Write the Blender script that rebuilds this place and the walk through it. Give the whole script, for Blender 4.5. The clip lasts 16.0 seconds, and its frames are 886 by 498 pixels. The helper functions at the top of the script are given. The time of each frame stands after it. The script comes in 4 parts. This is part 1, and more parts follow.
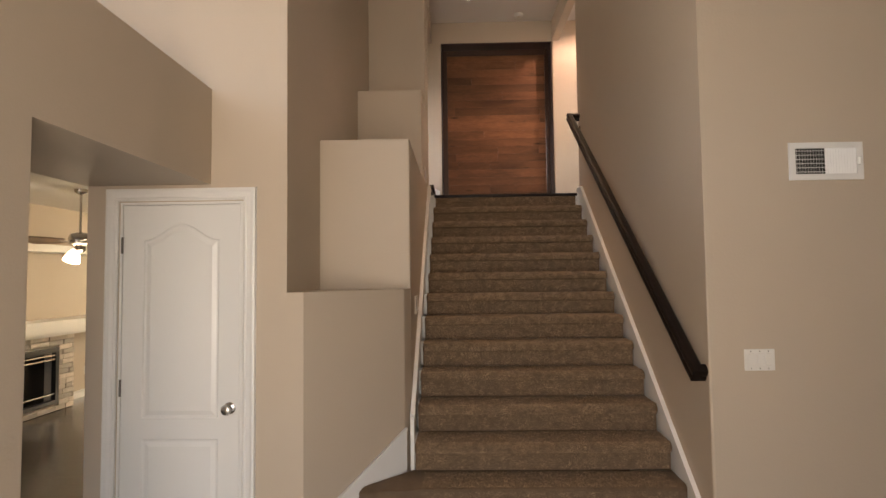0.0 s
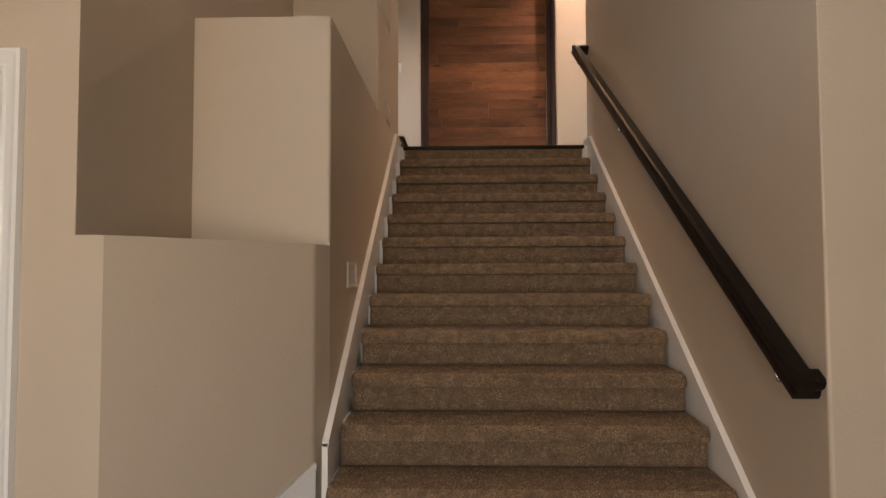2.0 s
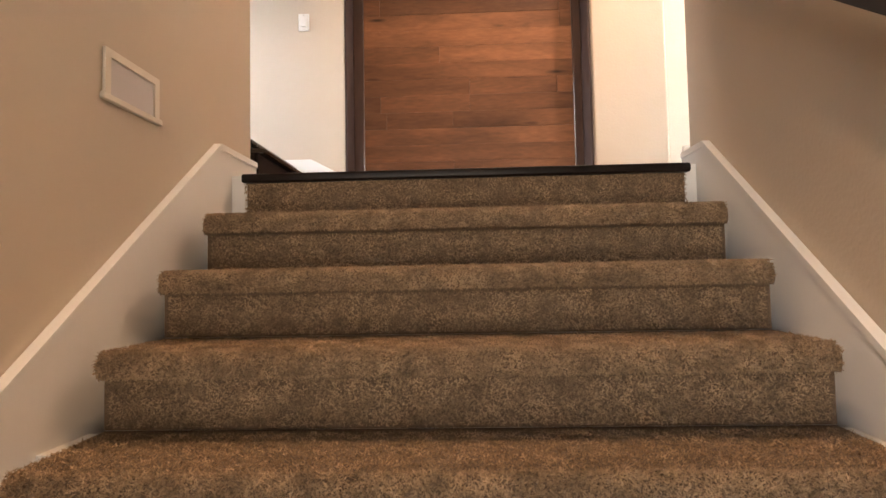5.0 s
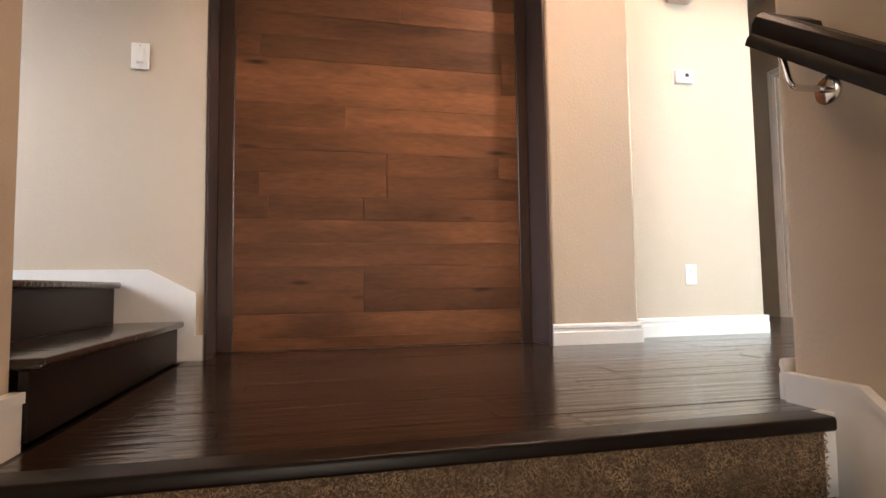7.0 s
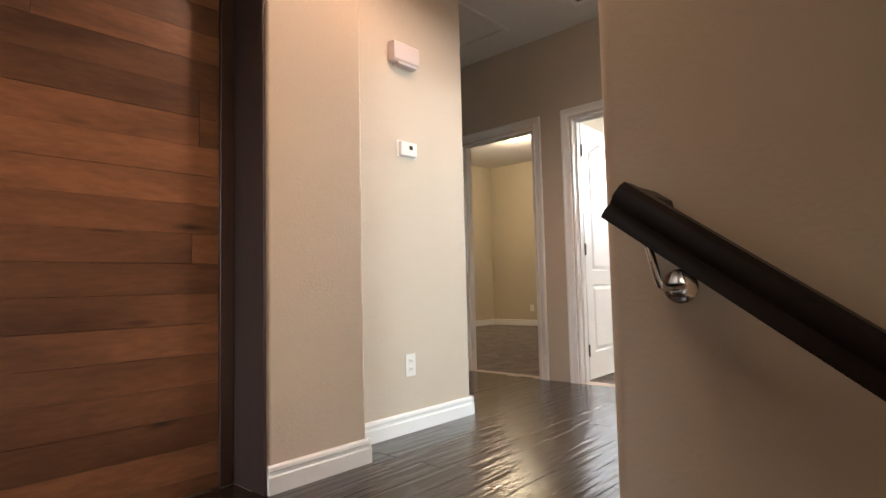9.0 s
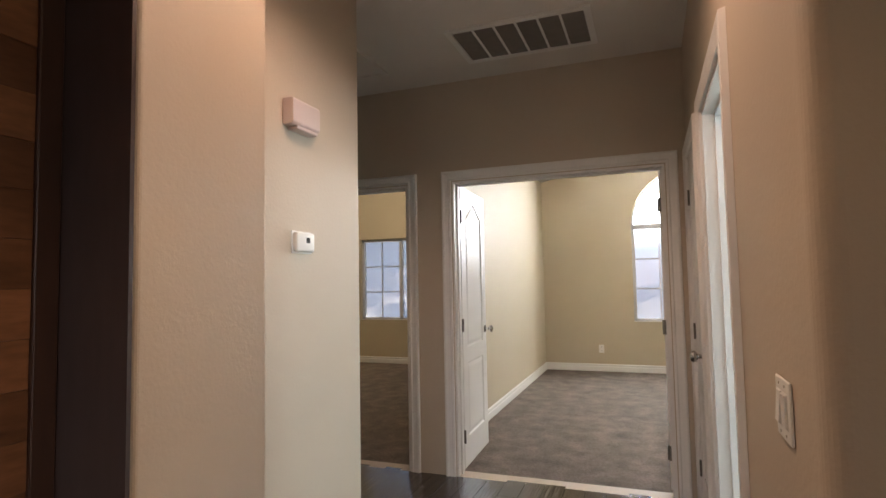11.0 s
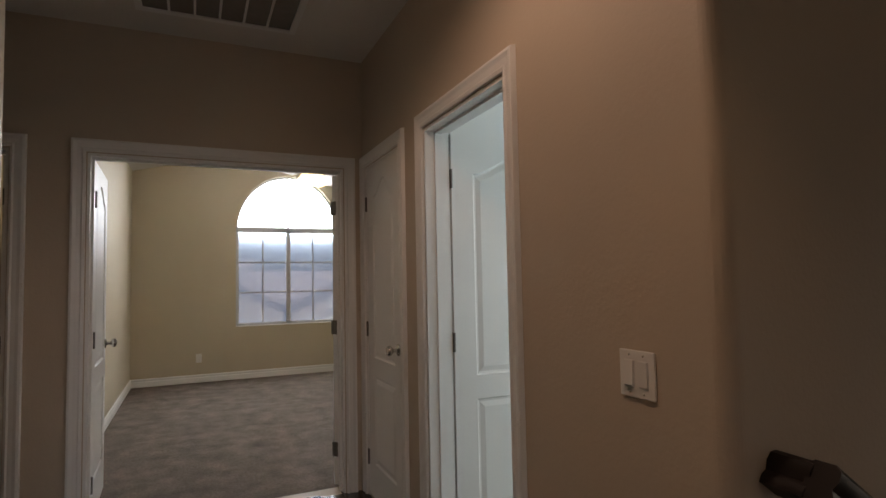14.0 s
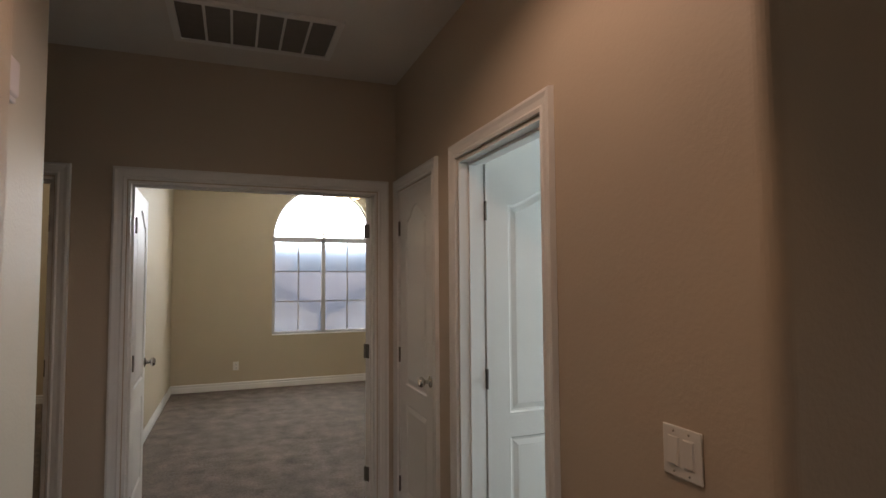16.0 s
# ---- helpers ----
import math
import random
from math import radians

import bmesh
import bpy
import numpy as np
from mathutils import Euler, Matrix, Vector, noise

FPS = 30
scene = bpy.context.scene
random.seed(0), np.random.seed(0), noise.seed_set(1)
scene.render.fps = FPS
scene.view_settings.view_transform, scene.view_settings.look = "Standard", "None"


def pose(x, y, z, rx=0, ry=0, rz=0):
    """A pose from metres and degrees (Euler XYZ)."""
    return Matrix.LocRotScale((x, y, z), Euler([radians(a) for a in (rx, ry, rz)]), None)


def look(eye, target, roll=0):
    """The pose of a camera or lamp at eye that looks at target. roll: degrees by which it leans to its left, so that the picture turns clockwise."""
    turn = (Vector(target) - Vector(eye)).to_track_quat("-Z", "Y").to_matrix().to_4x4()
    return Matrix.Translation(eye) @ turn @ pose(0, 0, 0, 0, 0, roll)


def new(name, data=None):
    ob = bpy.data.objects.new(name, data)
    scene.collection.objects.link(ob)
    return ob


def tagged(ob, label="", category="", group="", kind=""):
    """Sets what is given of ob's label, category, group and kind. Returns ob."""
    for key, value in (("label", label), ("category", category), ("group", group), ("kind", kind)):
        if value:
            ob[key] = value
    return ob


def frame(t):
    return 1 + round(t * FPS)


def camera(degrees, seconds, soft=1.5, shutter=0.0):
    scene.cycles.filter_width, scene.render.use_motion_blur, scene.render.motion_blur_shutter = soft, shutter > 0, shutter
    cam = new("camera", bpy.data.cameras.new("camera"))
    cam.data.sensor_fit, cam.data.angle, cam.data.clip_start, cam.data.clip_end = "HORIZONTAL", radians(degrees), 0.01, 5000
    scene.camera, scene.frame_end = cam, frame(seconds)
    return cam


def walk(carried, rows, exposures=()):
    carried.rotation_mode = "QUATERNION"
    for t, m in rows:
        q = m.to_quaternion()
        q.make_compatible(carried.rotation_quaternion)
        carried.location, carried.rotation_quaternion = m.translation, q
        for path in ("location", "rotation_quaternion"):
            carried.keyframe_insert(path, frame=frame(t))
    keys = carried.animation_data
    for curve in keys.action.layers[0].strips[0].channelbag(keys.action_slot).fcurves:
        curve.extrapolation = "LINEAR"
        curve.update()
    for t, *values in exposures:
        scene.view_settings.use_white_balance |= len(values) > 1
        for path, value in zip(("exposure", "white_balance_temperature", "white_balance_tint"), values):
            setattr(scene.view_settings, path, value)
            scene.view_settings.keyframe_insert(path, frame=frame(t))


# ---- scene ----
cam = camera(77.6, 16.0)

PATH = [
    (0, (0.189, -6.317, 1.584), (0.143, -4.320, 1.687), -0.7),
    (0.5, (0.233, -6.152, 1.458), (0.172, -4.155, 1.559), -0.6),
    (1, (0.272, -5.938, 1.320), (0.195, -3.942, 1.419), -0.5),
    (1.5, (0.355, -5.554, 1.294), (0.295, -3.557, 1.389), -0.4),
    (2, (0.439, -4.983, 1.395), (0.386, -2.986, 1.478), -0.2),
    (2.5, (0.552, -4.332, 1.429), (0.480, -2.335, 1.523), -0.8),
    (3, (0.691, -3.739, 1.450), (0.534, -1.747, 1.540), -0.9),
    (3.5, (0.719, -3.131, 1.502), (0.555, -1.140, 1.592), -1.2),
    (4, (0.788, -2.630, 1.686), (0.603, -0.641, 1.785), -1.2),
    (4.5, (0.799, -2.311, 1.916), (0.653, -0.319, 2.016), -1.1),
    (5, (0.763, -2.054, 2.135), (0.686, -0.058, 2.235), -1.1),
    (5.2, (0.736, -1.938, 2.223), (0.676, 0.058, 2.328), -0.9),
    (7.3, (0.445, -0.962, 2.892), (1.021, 0.948, 3.030), -1.0),
    (7.5, (0.440, -0.886, 2.938), (1.106, 0.995, 3.075), -1.1),
    (8, (0.448, -0.694, 3.055), (1.439, 1.038, 3.191), -1.3),
    (8.5, (0.464, -0.568, 3.165), (1.665, 1.026, 3.300), -1.4),
    (9, (0.511, -0.449, 3.272), (1.989, 0.891, 3.405), -1.4),
    (9.2, (0.535, -0.385, 3.325), (2.116, 0.833, 3.457), -1.5),
    (11.3, (0.681, 0.433, 3.885), (2.582, 1.041, 4.005), -1.0),
    (11.5, (0.692, 0.495, 3.909), (2.619, 1.020, 4.029), -1.0),
    (12, (0.733, 0.688, 3.944), (2.715, 0.932, 4.064), -1.1),
    (12.5, (0.717, 0.856, 3.962), (2.708, 0.716, 4.084), -1.2),
    (13, (0.746, 0.964, 3.932), (2.672, 0.436, 4.049), -1.4),
    (13.5, (0.793, 1.037, 3.894), (2.656, 0.319, 4.007), -1.3),
    (14, (0.844, 1.083, 3.820), (2.664, 0.261, 3.931), -1.1),
    (14.5, (0.855, 1.116, 3.775), (2.659, 0.260, 3.886), -0.8),
    (15, (0.847, 1.111, 3.840), (2.657, 0.268, 3.953), -0.5),
    (15.5, (0.867, 1.070, 3.926), (2.682, 0.239, 4.042), -0.4),
    (16, (0.882, 1.060, 3.978), (2.749, 0.353, 4.091), -0.4),
]
walk(cam, [(t, look(eye, target, roll)) for t, eye, target, roll in PATH],
     [(0, 2.34), (1.0, 2.30), (2.5, 2.22), (3.5, 2.78), (5, 3.2), (7.3, 2.5), (9.2, 1.9), (11.3, 1.15), (12.5, 0.65), (14.5, 0.12), (16, 0.27)])

# ---- world and light ----
L = 2.52            # upper floor
RISE, GO, NOSE = 0.18, 0.2415, -0.16
world = bpy.data.worlds.new("sky")
scene.world = world
world.use_nodes = True
wn = world.node_tree.nodes
sky = wn.new("ShaderNodeTexSky")
sky.sky_type, sky.sun_disc = "NISHITA", False
sky.dust_density = 5.0
sky.sun_elevation, sky.sun_rotation = radians(55), radians(-68)
world.node_tree.links.new(sky.outputs[0], wn["Background"].inputs[0])
wn["Background"].inputs[1].default_value = 0.15
sun = new("sun", bpy.data.lights.new("sun", "SUN"))
sun.data.energy, sun.data.angle, sun.data.color = 5.0, radians(0.5), (1.0, 0.93, 0.82)
sun.matrix_world = look((-26, 34, 54), (9, 20, 0))
scene.view_settings.exposure = 0.0


def area(name, eye, target, w, h, watts, colour):
    lamp = new(name, bpy.data.lights.new(name, "AREA"))
    lamp.data.shape, lamp.data.size, lamp.data.size_y = "RECTANGLE", w, h
    lamp.data.energy, lamp.data.color = watts, colour
    lamp.matrix_world = look(eye, target)
    return lamp


def spot(name, eye, watts, colour, cone=120, blend=0.4):
    lamp = new(name, bpy.data.lights.new(name, "SPOT"))
    lamp.data.energy, lamp.data.color = watts, colour
    lamp.data.spot_size, lamp.data.spot_blend, lamp.data.shadow_soft_size = radians(cone), blend, 0.05
    lamp.matrix_world = look(eye, (eye[0], eye[1] + 0.001, eye[2] - 1))
    return lamp


WARM, SOFT = (1.0, 0.60, 0.33), (1.0, 0.655, 0.48)
area("foyer_window_light", (0.0, -7.48, 1.45), (-0.9, -3.3, 1.3), 2.1, 2.5, 19, (1.0, 0.86, 0.70))
# Lamp added outside the arch: brightens the bedroom and whitens the sky there.
area("arch_sky_fill", (9.145, -0.15, 4.96), (4, -0.15, 4.96), 1.5, 0.9, 68, (0.92, 0.96, 1.0))
side = area("side_window_light", (-2.55, 0.8, 4.1), (-0.2, 1.44, 3.1), 0.9, 1.2, 3, (0.88, 0.93, 1.0))
side.data.spread = radians(56)
area("bathroom_window_light", (2.9, -2.66, 4.3), (2.9, 0, 3.8), 0.9, 0.9, 34, (0.76, 0.92, 1.0))
# Unseen fill lamp, added to brighten and yellow the family room.
area("family_room_fill", (-2.6, 4.9, 1.6), (-4, 0, 1.2), 2.0, 1.4, 34, (1.0, 0.80, 0.50))
for cx, cy, watts, cone, tone in ((0.4, 0.72, 5.5, 90, WARM), (1.2, 0.72, 8.5, 90, WARM), (2.1, 0.79, 15.5, 160, SOFT), (3.1, 0.79, 3.5, 110, SOFT)):
    spot("downlight_beam", (cx, cy, 5.17), watts, tone, cone, 0.5)
stair_beam = spot("downlight_beam", (0.78, -0.25, 5.17), 34, WARM, 42, 0.8)
stair_beam.matrix_world = look((0.78, -0.25, 5.17), (0.76, -1.35, 1.7))
for nm, eye, watts in (("family_fan_glow", (-3.72, -0.68, 1.72), 3), ("bedroom_fan_glow", (7.0, -0.12, 4.8), 10), ("flush_light_glow", (7.2, 4.15, 5.3), 20)):
    lamp = new(nm, bpy.data.lights.new(nm, "POINT"))
    lamp.data.energy, lamp.data.color, lamp.data.shadow_soft_size = watts, (1.0, 0.82, 0.60), 0.08
    lamp.location = eye


# ---- materials ----
def material(name, colour, rough=0.5, metal=0.0, vary=0.12, scale=3.0, fine=0.0, fine_scale=200.0, bump=0.0, bump_scale=120.0,
             stretch=(1, 1, 1), spread=0.0, coat=0.0, distance=0.002, knots=0.0, blotch=0.0):
    m = bpy.data.materials.new(name)
    m.use_nodes = True
    n, l = m.node_tree.nodes, m.node_tree.links
    b = n["Principled BSDF"]
    b.inputs["Roughness"].default_value, b.inputs["Metallic"].default_value = rough, metal
    b.inputs["Coat Weight"].default_value, b.inputs["Coat Roughness"].default_value = coat, 0.12
    tc, mp = n.new("ShaderNodeTexCoord"), n.new("ShaderNodeMapping")
    mp.inputs["Scale"].default_value = stretch
    l.new(tc.outputs["Object"], mp.inputs["Vector"])
    vec = mp.outputs[0]
    info = n.new("ShaderNodeObjectInfo")
    if spread:
        add = n.new("ShaderNodeVectorMath")
        mul = n.new("ShaderNodeMath")
        mul.operation = "MULTIPLY"
        mul.inputs[1].default_value = 37.0
        l.new(info.outputs["Random"], mul.inputs[0])
        l.new(vec, add.inputs[0])
        l.new(mul.outputs[0], add.inputs[1])
        vec = add.outputs[0]

    def noise_at(s, detail):
        t = n.new("ShaderNodeTexNoise")
        t.inputs["Scale"].default_value, t.inputs["Detail"].default_value = s, detail
        l.new(vec, t.inputs["Vector"])
        return t.outputs["Fac"]

    def scaled(value, amount):
        # 1 + amount * (value - 0.5)
        t = n.new("ShaderNodeMath")
        t.operation = "MULTIPLY_ADD"
        l.new(value, t.inputs[0])
        t.inputs[1].default_value, t.inputs[2].default_value = amount, 1 - amount / 2
        return t.outputs[0]

    def times(a, c):
        t = n.new("ShaderNodeMath")
        t.operation = "MULTIPLY"
        l.new(a, t.inputs[0])
        l.new(c, t.inputs[1])
        return t.outputs[0]

    factor = scaled(noise_at(scale, 4), vary * 2)
    if fine:
        factor = times(factor, scaled(noise_at(fine_scale, 3), fine * 2))
    if spread:
        factor = times(factor, scaled(info.outputs["Random"], spread * 2))
    if knots:
        cellular, edge = n.new("ShaderNodeTexVoronoi"), n.new("ShaderNodeMapRange")
        cellular.inputs["Scale"].default_value = 1.7
        l.new(vec, cellular.inputs["Vector"])
        l.new(cellular.outputs["Distance"], edge.inputs["Value"])
        for key, value in (("From Min", 0.02), ("From Max", 0.13), ("To Min", 1 - knots), ("To Max", 1.0)):
            edge.inputs[key].default_value = value
        factor = times(factor, edge.outputs[0])
    if blotch:
        stain = n.new("ShaderNodeMapRange")
        l.new(noise_at(0.9, 5), stain.inputs["Value"])
        for key, value in (("From Min", 0.52), ("From Max", 0.66), ("To Min", 1.0), ("To Max", 1 - blotch)):
            stain.inputs[key].default_value = value
        factor = times(factor, stain.outputs[0])
    mix = n.new("ShaderNodeVectorMath")
    mix.operation = "SCALE"
    mix.inputs[0].default_value = colour
    l.new(factor, mix.inputs["Scale"])
    l.new(mix.outputs[0], b.inputs["Base Color"])
    if bump:
        t = n.new("ShaderNodeBump")
        t.inputs["Strength"].default_value, t.inputs["Distance"].default_value = bump, distance
        l.new(noise_at(bump_scale, 3), t.inputs["Height"])
        l.new(t.outputs[0], b.inputs["Normal"])
    return m


def glowing(name, colour, strength):
    m = bpy.data.materials.new(name)
    m.use_nodes = True
    b = m.node_tree.nodes["Principled BSDF"]
    b.inputs["Base Color"].default_value = (*colour, 1)
    b.inputs["Emission Color"].default_value = (*colour, 1)
    b.inputs["Emission Strength"].default_value = strength
    return m


PAINT = material("beige_wall_paint", (0.53, 0.445, 0.35), 0.6, vary=0.04, scale=1.5, bump=0.3, bump_scale=85, distance=0.003)
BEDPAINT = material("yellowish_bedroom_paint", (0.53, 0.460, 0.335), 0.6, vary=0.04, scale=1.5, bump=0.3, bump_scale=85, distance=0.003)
CEIL = material("white_ceiling_paint", (0.72, 0.69, 0.65), 0.8, vary=0.03, bump=0.5, bump_scale=70, distance=0.004)
WHITE = material("white_trim_paint", (0.80, 0.79, 0.77), 0.3, vary=0.03, scale=2, fine=0.02, bump=0.06, bump_scale=60)
CARPET = material("brown_grey_carpet", (0.17, 0.115, 0.072), 0.95, vary=0.3, scale=14, fine=0.8, fine_scale=300, bump=1.0, bump_scale=260, distance=0.008)
TUFT = bpy.data.materials.new("carpet_tuft")
TUFT.use_nodes = True
tn, tl = TUFT.node_tree.nodes, TUFT.node_tree.links
geo, ramp = tn.new("ShaderNodeNewGeometry"), tn.new("ShaderNodeValToRGB")
patch, place, blend = tn.new("ShaderNodeTexNoise"), tn.new("ShaderNodeTexCoord"), tn.new("ShaderNodeMix")
patch.inputs["Scale"].default_value, patch.inputs["Detail"].default_value = 20, 5
tl.new(place.outputs["Object"], patch.inputs["Vector"])
blend.inputs["Factor"].default_value = 0.80
tl.new(geo.outputs["Random Per Island"], blend.inputs["A"])
tl.new(patch.outputs["Fac"], blend.inputs["B"])
tl.new(blend.outputs["Result"], ramp.inputs[0])
ramp.color_ramp.elements[0].position, ramp.color_ramp.elements[1].position = 0.18, 0.82
ramp.color_ramp.elements[0].color, ramp.color_ramp.elements[1].color = (0.085, 0.056, 0.034, 1), (0.60, 0.42, 0.26, 1)
tl.new(ramp.outputs[0], tn["Principled BSDF"].inputs["Base Color"])
tn["Principled BSDF"].inputs["Roughness"].default_value = 0.9
BEDCARPET = material("grey_bedroom_carpet", (0.185, 0.15, 0.125), 0.95, vary=0.7, scale=6, fine=0.6, fine_scale=70, bump=0.9, bump_scale=160, distance=0.01)
FLOORWOOD = material("dark_scraped_wood_floor", (0.028, 0.017, 0.012), 0.2, vary=0.4, scale=4, fine=0.3, fine_scale=30, bump=0.9, bump_scale=7,
                     stretch=(0.35, 4.0, 4.0), spread=0.35, coat=0.15, distance=0.006)
PLANK = material("russet_plank_wood", (0.170, 0.073, 0.034), 0.45, vary=0.7, scale=1.6, fine=0.35, fine_scale=16, bump=0.3, bump_scale=14,
                 stretch=(1.0, 3.0, 4.5), spread=0.30, knots=0.85, blotch=0.38)
PLANK.node_tree.nodes["Principled BSDF"].inputs["Specular IOR Level"].default_value = 0.32
# Frame stain whose brown also holds the shadow at the panel's edge.
DARKSTILE = material("dark_stained_shadow_strip", (0.050, 0.025, 0.017), 0.35, vary=0.3, scale=6, stretch=(5, 5, 1))
ESPRESSO = material("espresso_stained_wood", (0.010, 0.006, 0.005), 0.4, vary=0.3, scale=6, stretch=(5, 1, 5))
ESPRESSO.node_tree.nodes["Principled BSDF"].inputs["Specular IOR Level"].default_value = 0.25
LINER = material("purplish_brown_stain", (0.050, 0.033, 0.030), 0.32, vary=0.25, scale=6, stretch=(5, 5, 1))
NICKEL = material("satin_nickel", (0.55, 0.53, 0.50), 0.25, 1.0, vary=0.05)
HINGE = material("dull_bronzed_hinge", (0.16, 0.145, 0.13), 0.4, 0.9, vary=0.15, scale=20)
CHROME = material("polished_nickel", (0.75, 0.74, 0.72), 0.12, 1.0, vary=0.04)
PLASTIC = material("white_plastic", (0.78, 0.76, 0.72), 0.35, vary=0.02)
IVORY = material("ivory_plastic", (0.70, 0.64, 0.56), 0.4, vary=0.02)
MAUVE = material("faded_mauve_plastic", (0.62, 0.52, 0.50), 0.5, vary=0.03)
DARK = material("dark_void", (0.02, 0.018, 0.016), 0.7, vary=0.2)
GRILLE = material("grey_filter_mesh", (0.20, 0.18, 0.165), 0.8, vary=0.15, scale=20)
LENS = material("frosted_step_light_lens", (0.55, 0.52, 0.52), 0.35, vary=0.05)
STONE = material("pale_stacked_stone", (0.62, 0.56, 0.49), 0.75, vary=0.3, scale=6, fine=0.2, fine_scale=60, bump=0.6, bump_scale=40, spread=0.35, distance=0.006)
BLACK = material("black_firebox_metal", (0.012, 0.012, 0.012), 0.3, vary=0.3)
BLADE = material("walnut_fan_blade", (0.10, 0.06, 0.035), 0.4, vary=0.2)
PALEBLADE = material("white_fan_blade", (0.75, 0.70, 0.58), 0.4, vary=0.05)
ALU = material("white_vinyl_sash", (0.55, 0.56, 0.58), 0.4, vary=0.03)
ROOF = material("pinkish_tile_roof", (0.46, 0.39, 0.37), 0.8, vary=0.2, scale=2, fine=0.2, fine_scale=12, bump=0.6, bump_scale=4, distance=0.05)
STUCCO = material("tan_stucco", (0.60, 0.53, 0.45), 0.85, vary=0.08, bump=0.4, bump_scale=30, distance=0.01)
ROADM = material("asphalt", (0.055, 0.055, 0.058), 0.9, vary=0.2, fine=0.3, fine_scale=80)
EARTH = material("desert_ground", (0.30, 0.25, 0.20), 0.95, vary=0.25, scale=0.4, fine=0.2, fine_scale=9)
LEAF = material("dusty_green_leaf", (0.15, 0.17, 0.11), 0.7, vary=0.4, scale=2)
BARK = material("grey_bark", (0.14, 0.11, 0.085), 0.9, vary=0.3, scale=8, bump=0.6, bump_scale=20, distance=0.02)
HILL = material("hazy_rock_hill", (0.27, 0.24, 0.25), 0.95, vary=0.2, scale=0.02, fine=0.2, fine_scale=0.2)
DARKGLASS = material("far_window_glass", (0.30, 0.33, 0.38), 0.15, vary=0.05)
LAMPGLOW = glowing("warm_lamp_glass", (1.0, 0.72, 0.40), 2.5)
CANGLOW = glowing("downlight_lens", (1.0, 0.78, 0.52), 4.0)
# Half-clear pale sheet that puts bright haze over the window view.
HAZE_VEIL = bpy.data.materials.new("pale_haze_veil")
HAZE_VEIL.use_nodes = True
sn = HAZE_VEIL.node_tree.nodes
clear, veil, veil_mix = sn.new("ShaderNodeBsdfTransparent"), sn.new("ShaderNodeBsdfTranslucent"), sn.new("ShaderNodeMixShader")
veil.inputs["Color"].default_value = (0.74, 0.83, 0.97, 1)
veil_mix.inputs["Fac"].default_value = 0.60
HAZE_VEIL.node_tree.links.new(clear.outputs[0], veil_mix.inputs[1])
HAZE_VEIL.node_tree.links.new(veil.outputs[0], veil_mix.inputs[2])
HAZE_VEIL.node_tree.links.new(veil_mix.outputs[0], sn["Material Output"].inputs["Surface"])
GLASS = bpy.data.materials.new("window_glass")
GLASS.use_nodes = True
gb = GLASS.node_tree.nodes["Principled BSDF"]
gb.inputs["Transmission Weight"].default_value, gb.inputs["Roughness"].default_value, gb.inputs["IOR"].default_value = 1.0, 0.0, 1.08


# ---- mesh helpers ----
def box(bm, x0, x1, y0, y1, z0, z1, bevel=0.0, segments=2):
    lo, hi = Vector((min(x0, x1), min(y0, y1), min(z0, z1))), Vector((max(x0, x1), max(y0, y1), max(z0, z1)))
    got = bmesh.ops.create_cube(bm, size=1.0, matrix=Matrix.LocRotScale((lo + hi) / 2, None, hi - lo))
    if bevel:
        edges = {e for v in got["verts"] for e in v.link_edges}
        bmesh.ops.bevel(bm, geom=list(edges), offset=bevel, segments=segments, affect="EDGES", profile=0.5)
    return bm


def boxes(*rows):
    bm = bmesh.new()
    for r in rows:
        box(bm, *r)
    return bm


def prism(bm, points, low, high, axis="z"):
    """A polygon drawn out along an axis: z takes (x, y), x takes (y, z), y takes (x, z)."""
    put = {"z": lambda a, b, c: (a, b, c), "x": lambda a, b, c: (c, a, b), "y": lambda a, b, c: (a, c, b)}[axis]
    v0 = [bm.verts.new(put(a, b, low)) for a, b in points]
    v1 = [bm.verts.new(put(a, b, high)) for a, b in points]
    bm.faces.new(v0)
    bm.faces.new(v1)
    for i in range(len(points)):
        j = (i + 1) % len(points)
        bm.faces.new((v0[i], v0[j], v1[j], v1[i]))
    return bm


def turned(bm, rings, segments=20, m=None, close=True):
    """A body turned about z from (radius, height) rings."""
    m = m or Matrix()
    loops = []
    for r, z in rings:
        loops.append([bm.verts.new(m @ Vector((r * math.cos(a), r * math.sin(a), z))) for a in [2 * math.pi * i / segments for i in range(segments)]])
    for a, b in zip(loops, loops[1:]):
        for i in range(segments):
            j = (i + 1) % segments
            bm.faces.new((a[i], a[j], b[j], b[i]))
    if close:
        bm.faces.new(loops[0])
        bm.faces.new(loops[-1])
    return bm


def sweep(bm, profile, path, closed_profile=True):
    """A profile (out, side) drawn along a path of (point, out, side) stations."""
    rows = [[bm.verts.new(p + o * a + s * b) for a, b in profile] for p, o, s in path]
    n = len(profile)
    for r0, r1 in zip(rows, rows[1:]):
        for i in range(n):
            j = (i + 1) % n
            bm.faces.new((r0[i], r0[j], r1[j], r1[i]))
    bm.faces.new(rows[0])
    bm.faces.new(rows[-1])
    return bm


def mesh_of(name, bm, mat, smooth=False):
    bmesh.ops.recalc_face_normals(bm, faces=bm.faces)
    me = bpy.data.meshes.new(name)
    bm.to_mesh(me)
    bm.free()
    me.materials.append(mat)
    if smooth:
        me.shade_smooth()
        me.set_sharp_from_angle(angle=radians(40))
    return me


def part(name, bm, mat, parent, label="", smooth=False, m=None):
    ob = new(name, mesh_of(name, bm, mat, smooth))
    ob.parent = parent
    if m is not None:
        ob.matrix_basis = m
    return tagged(ob, label)


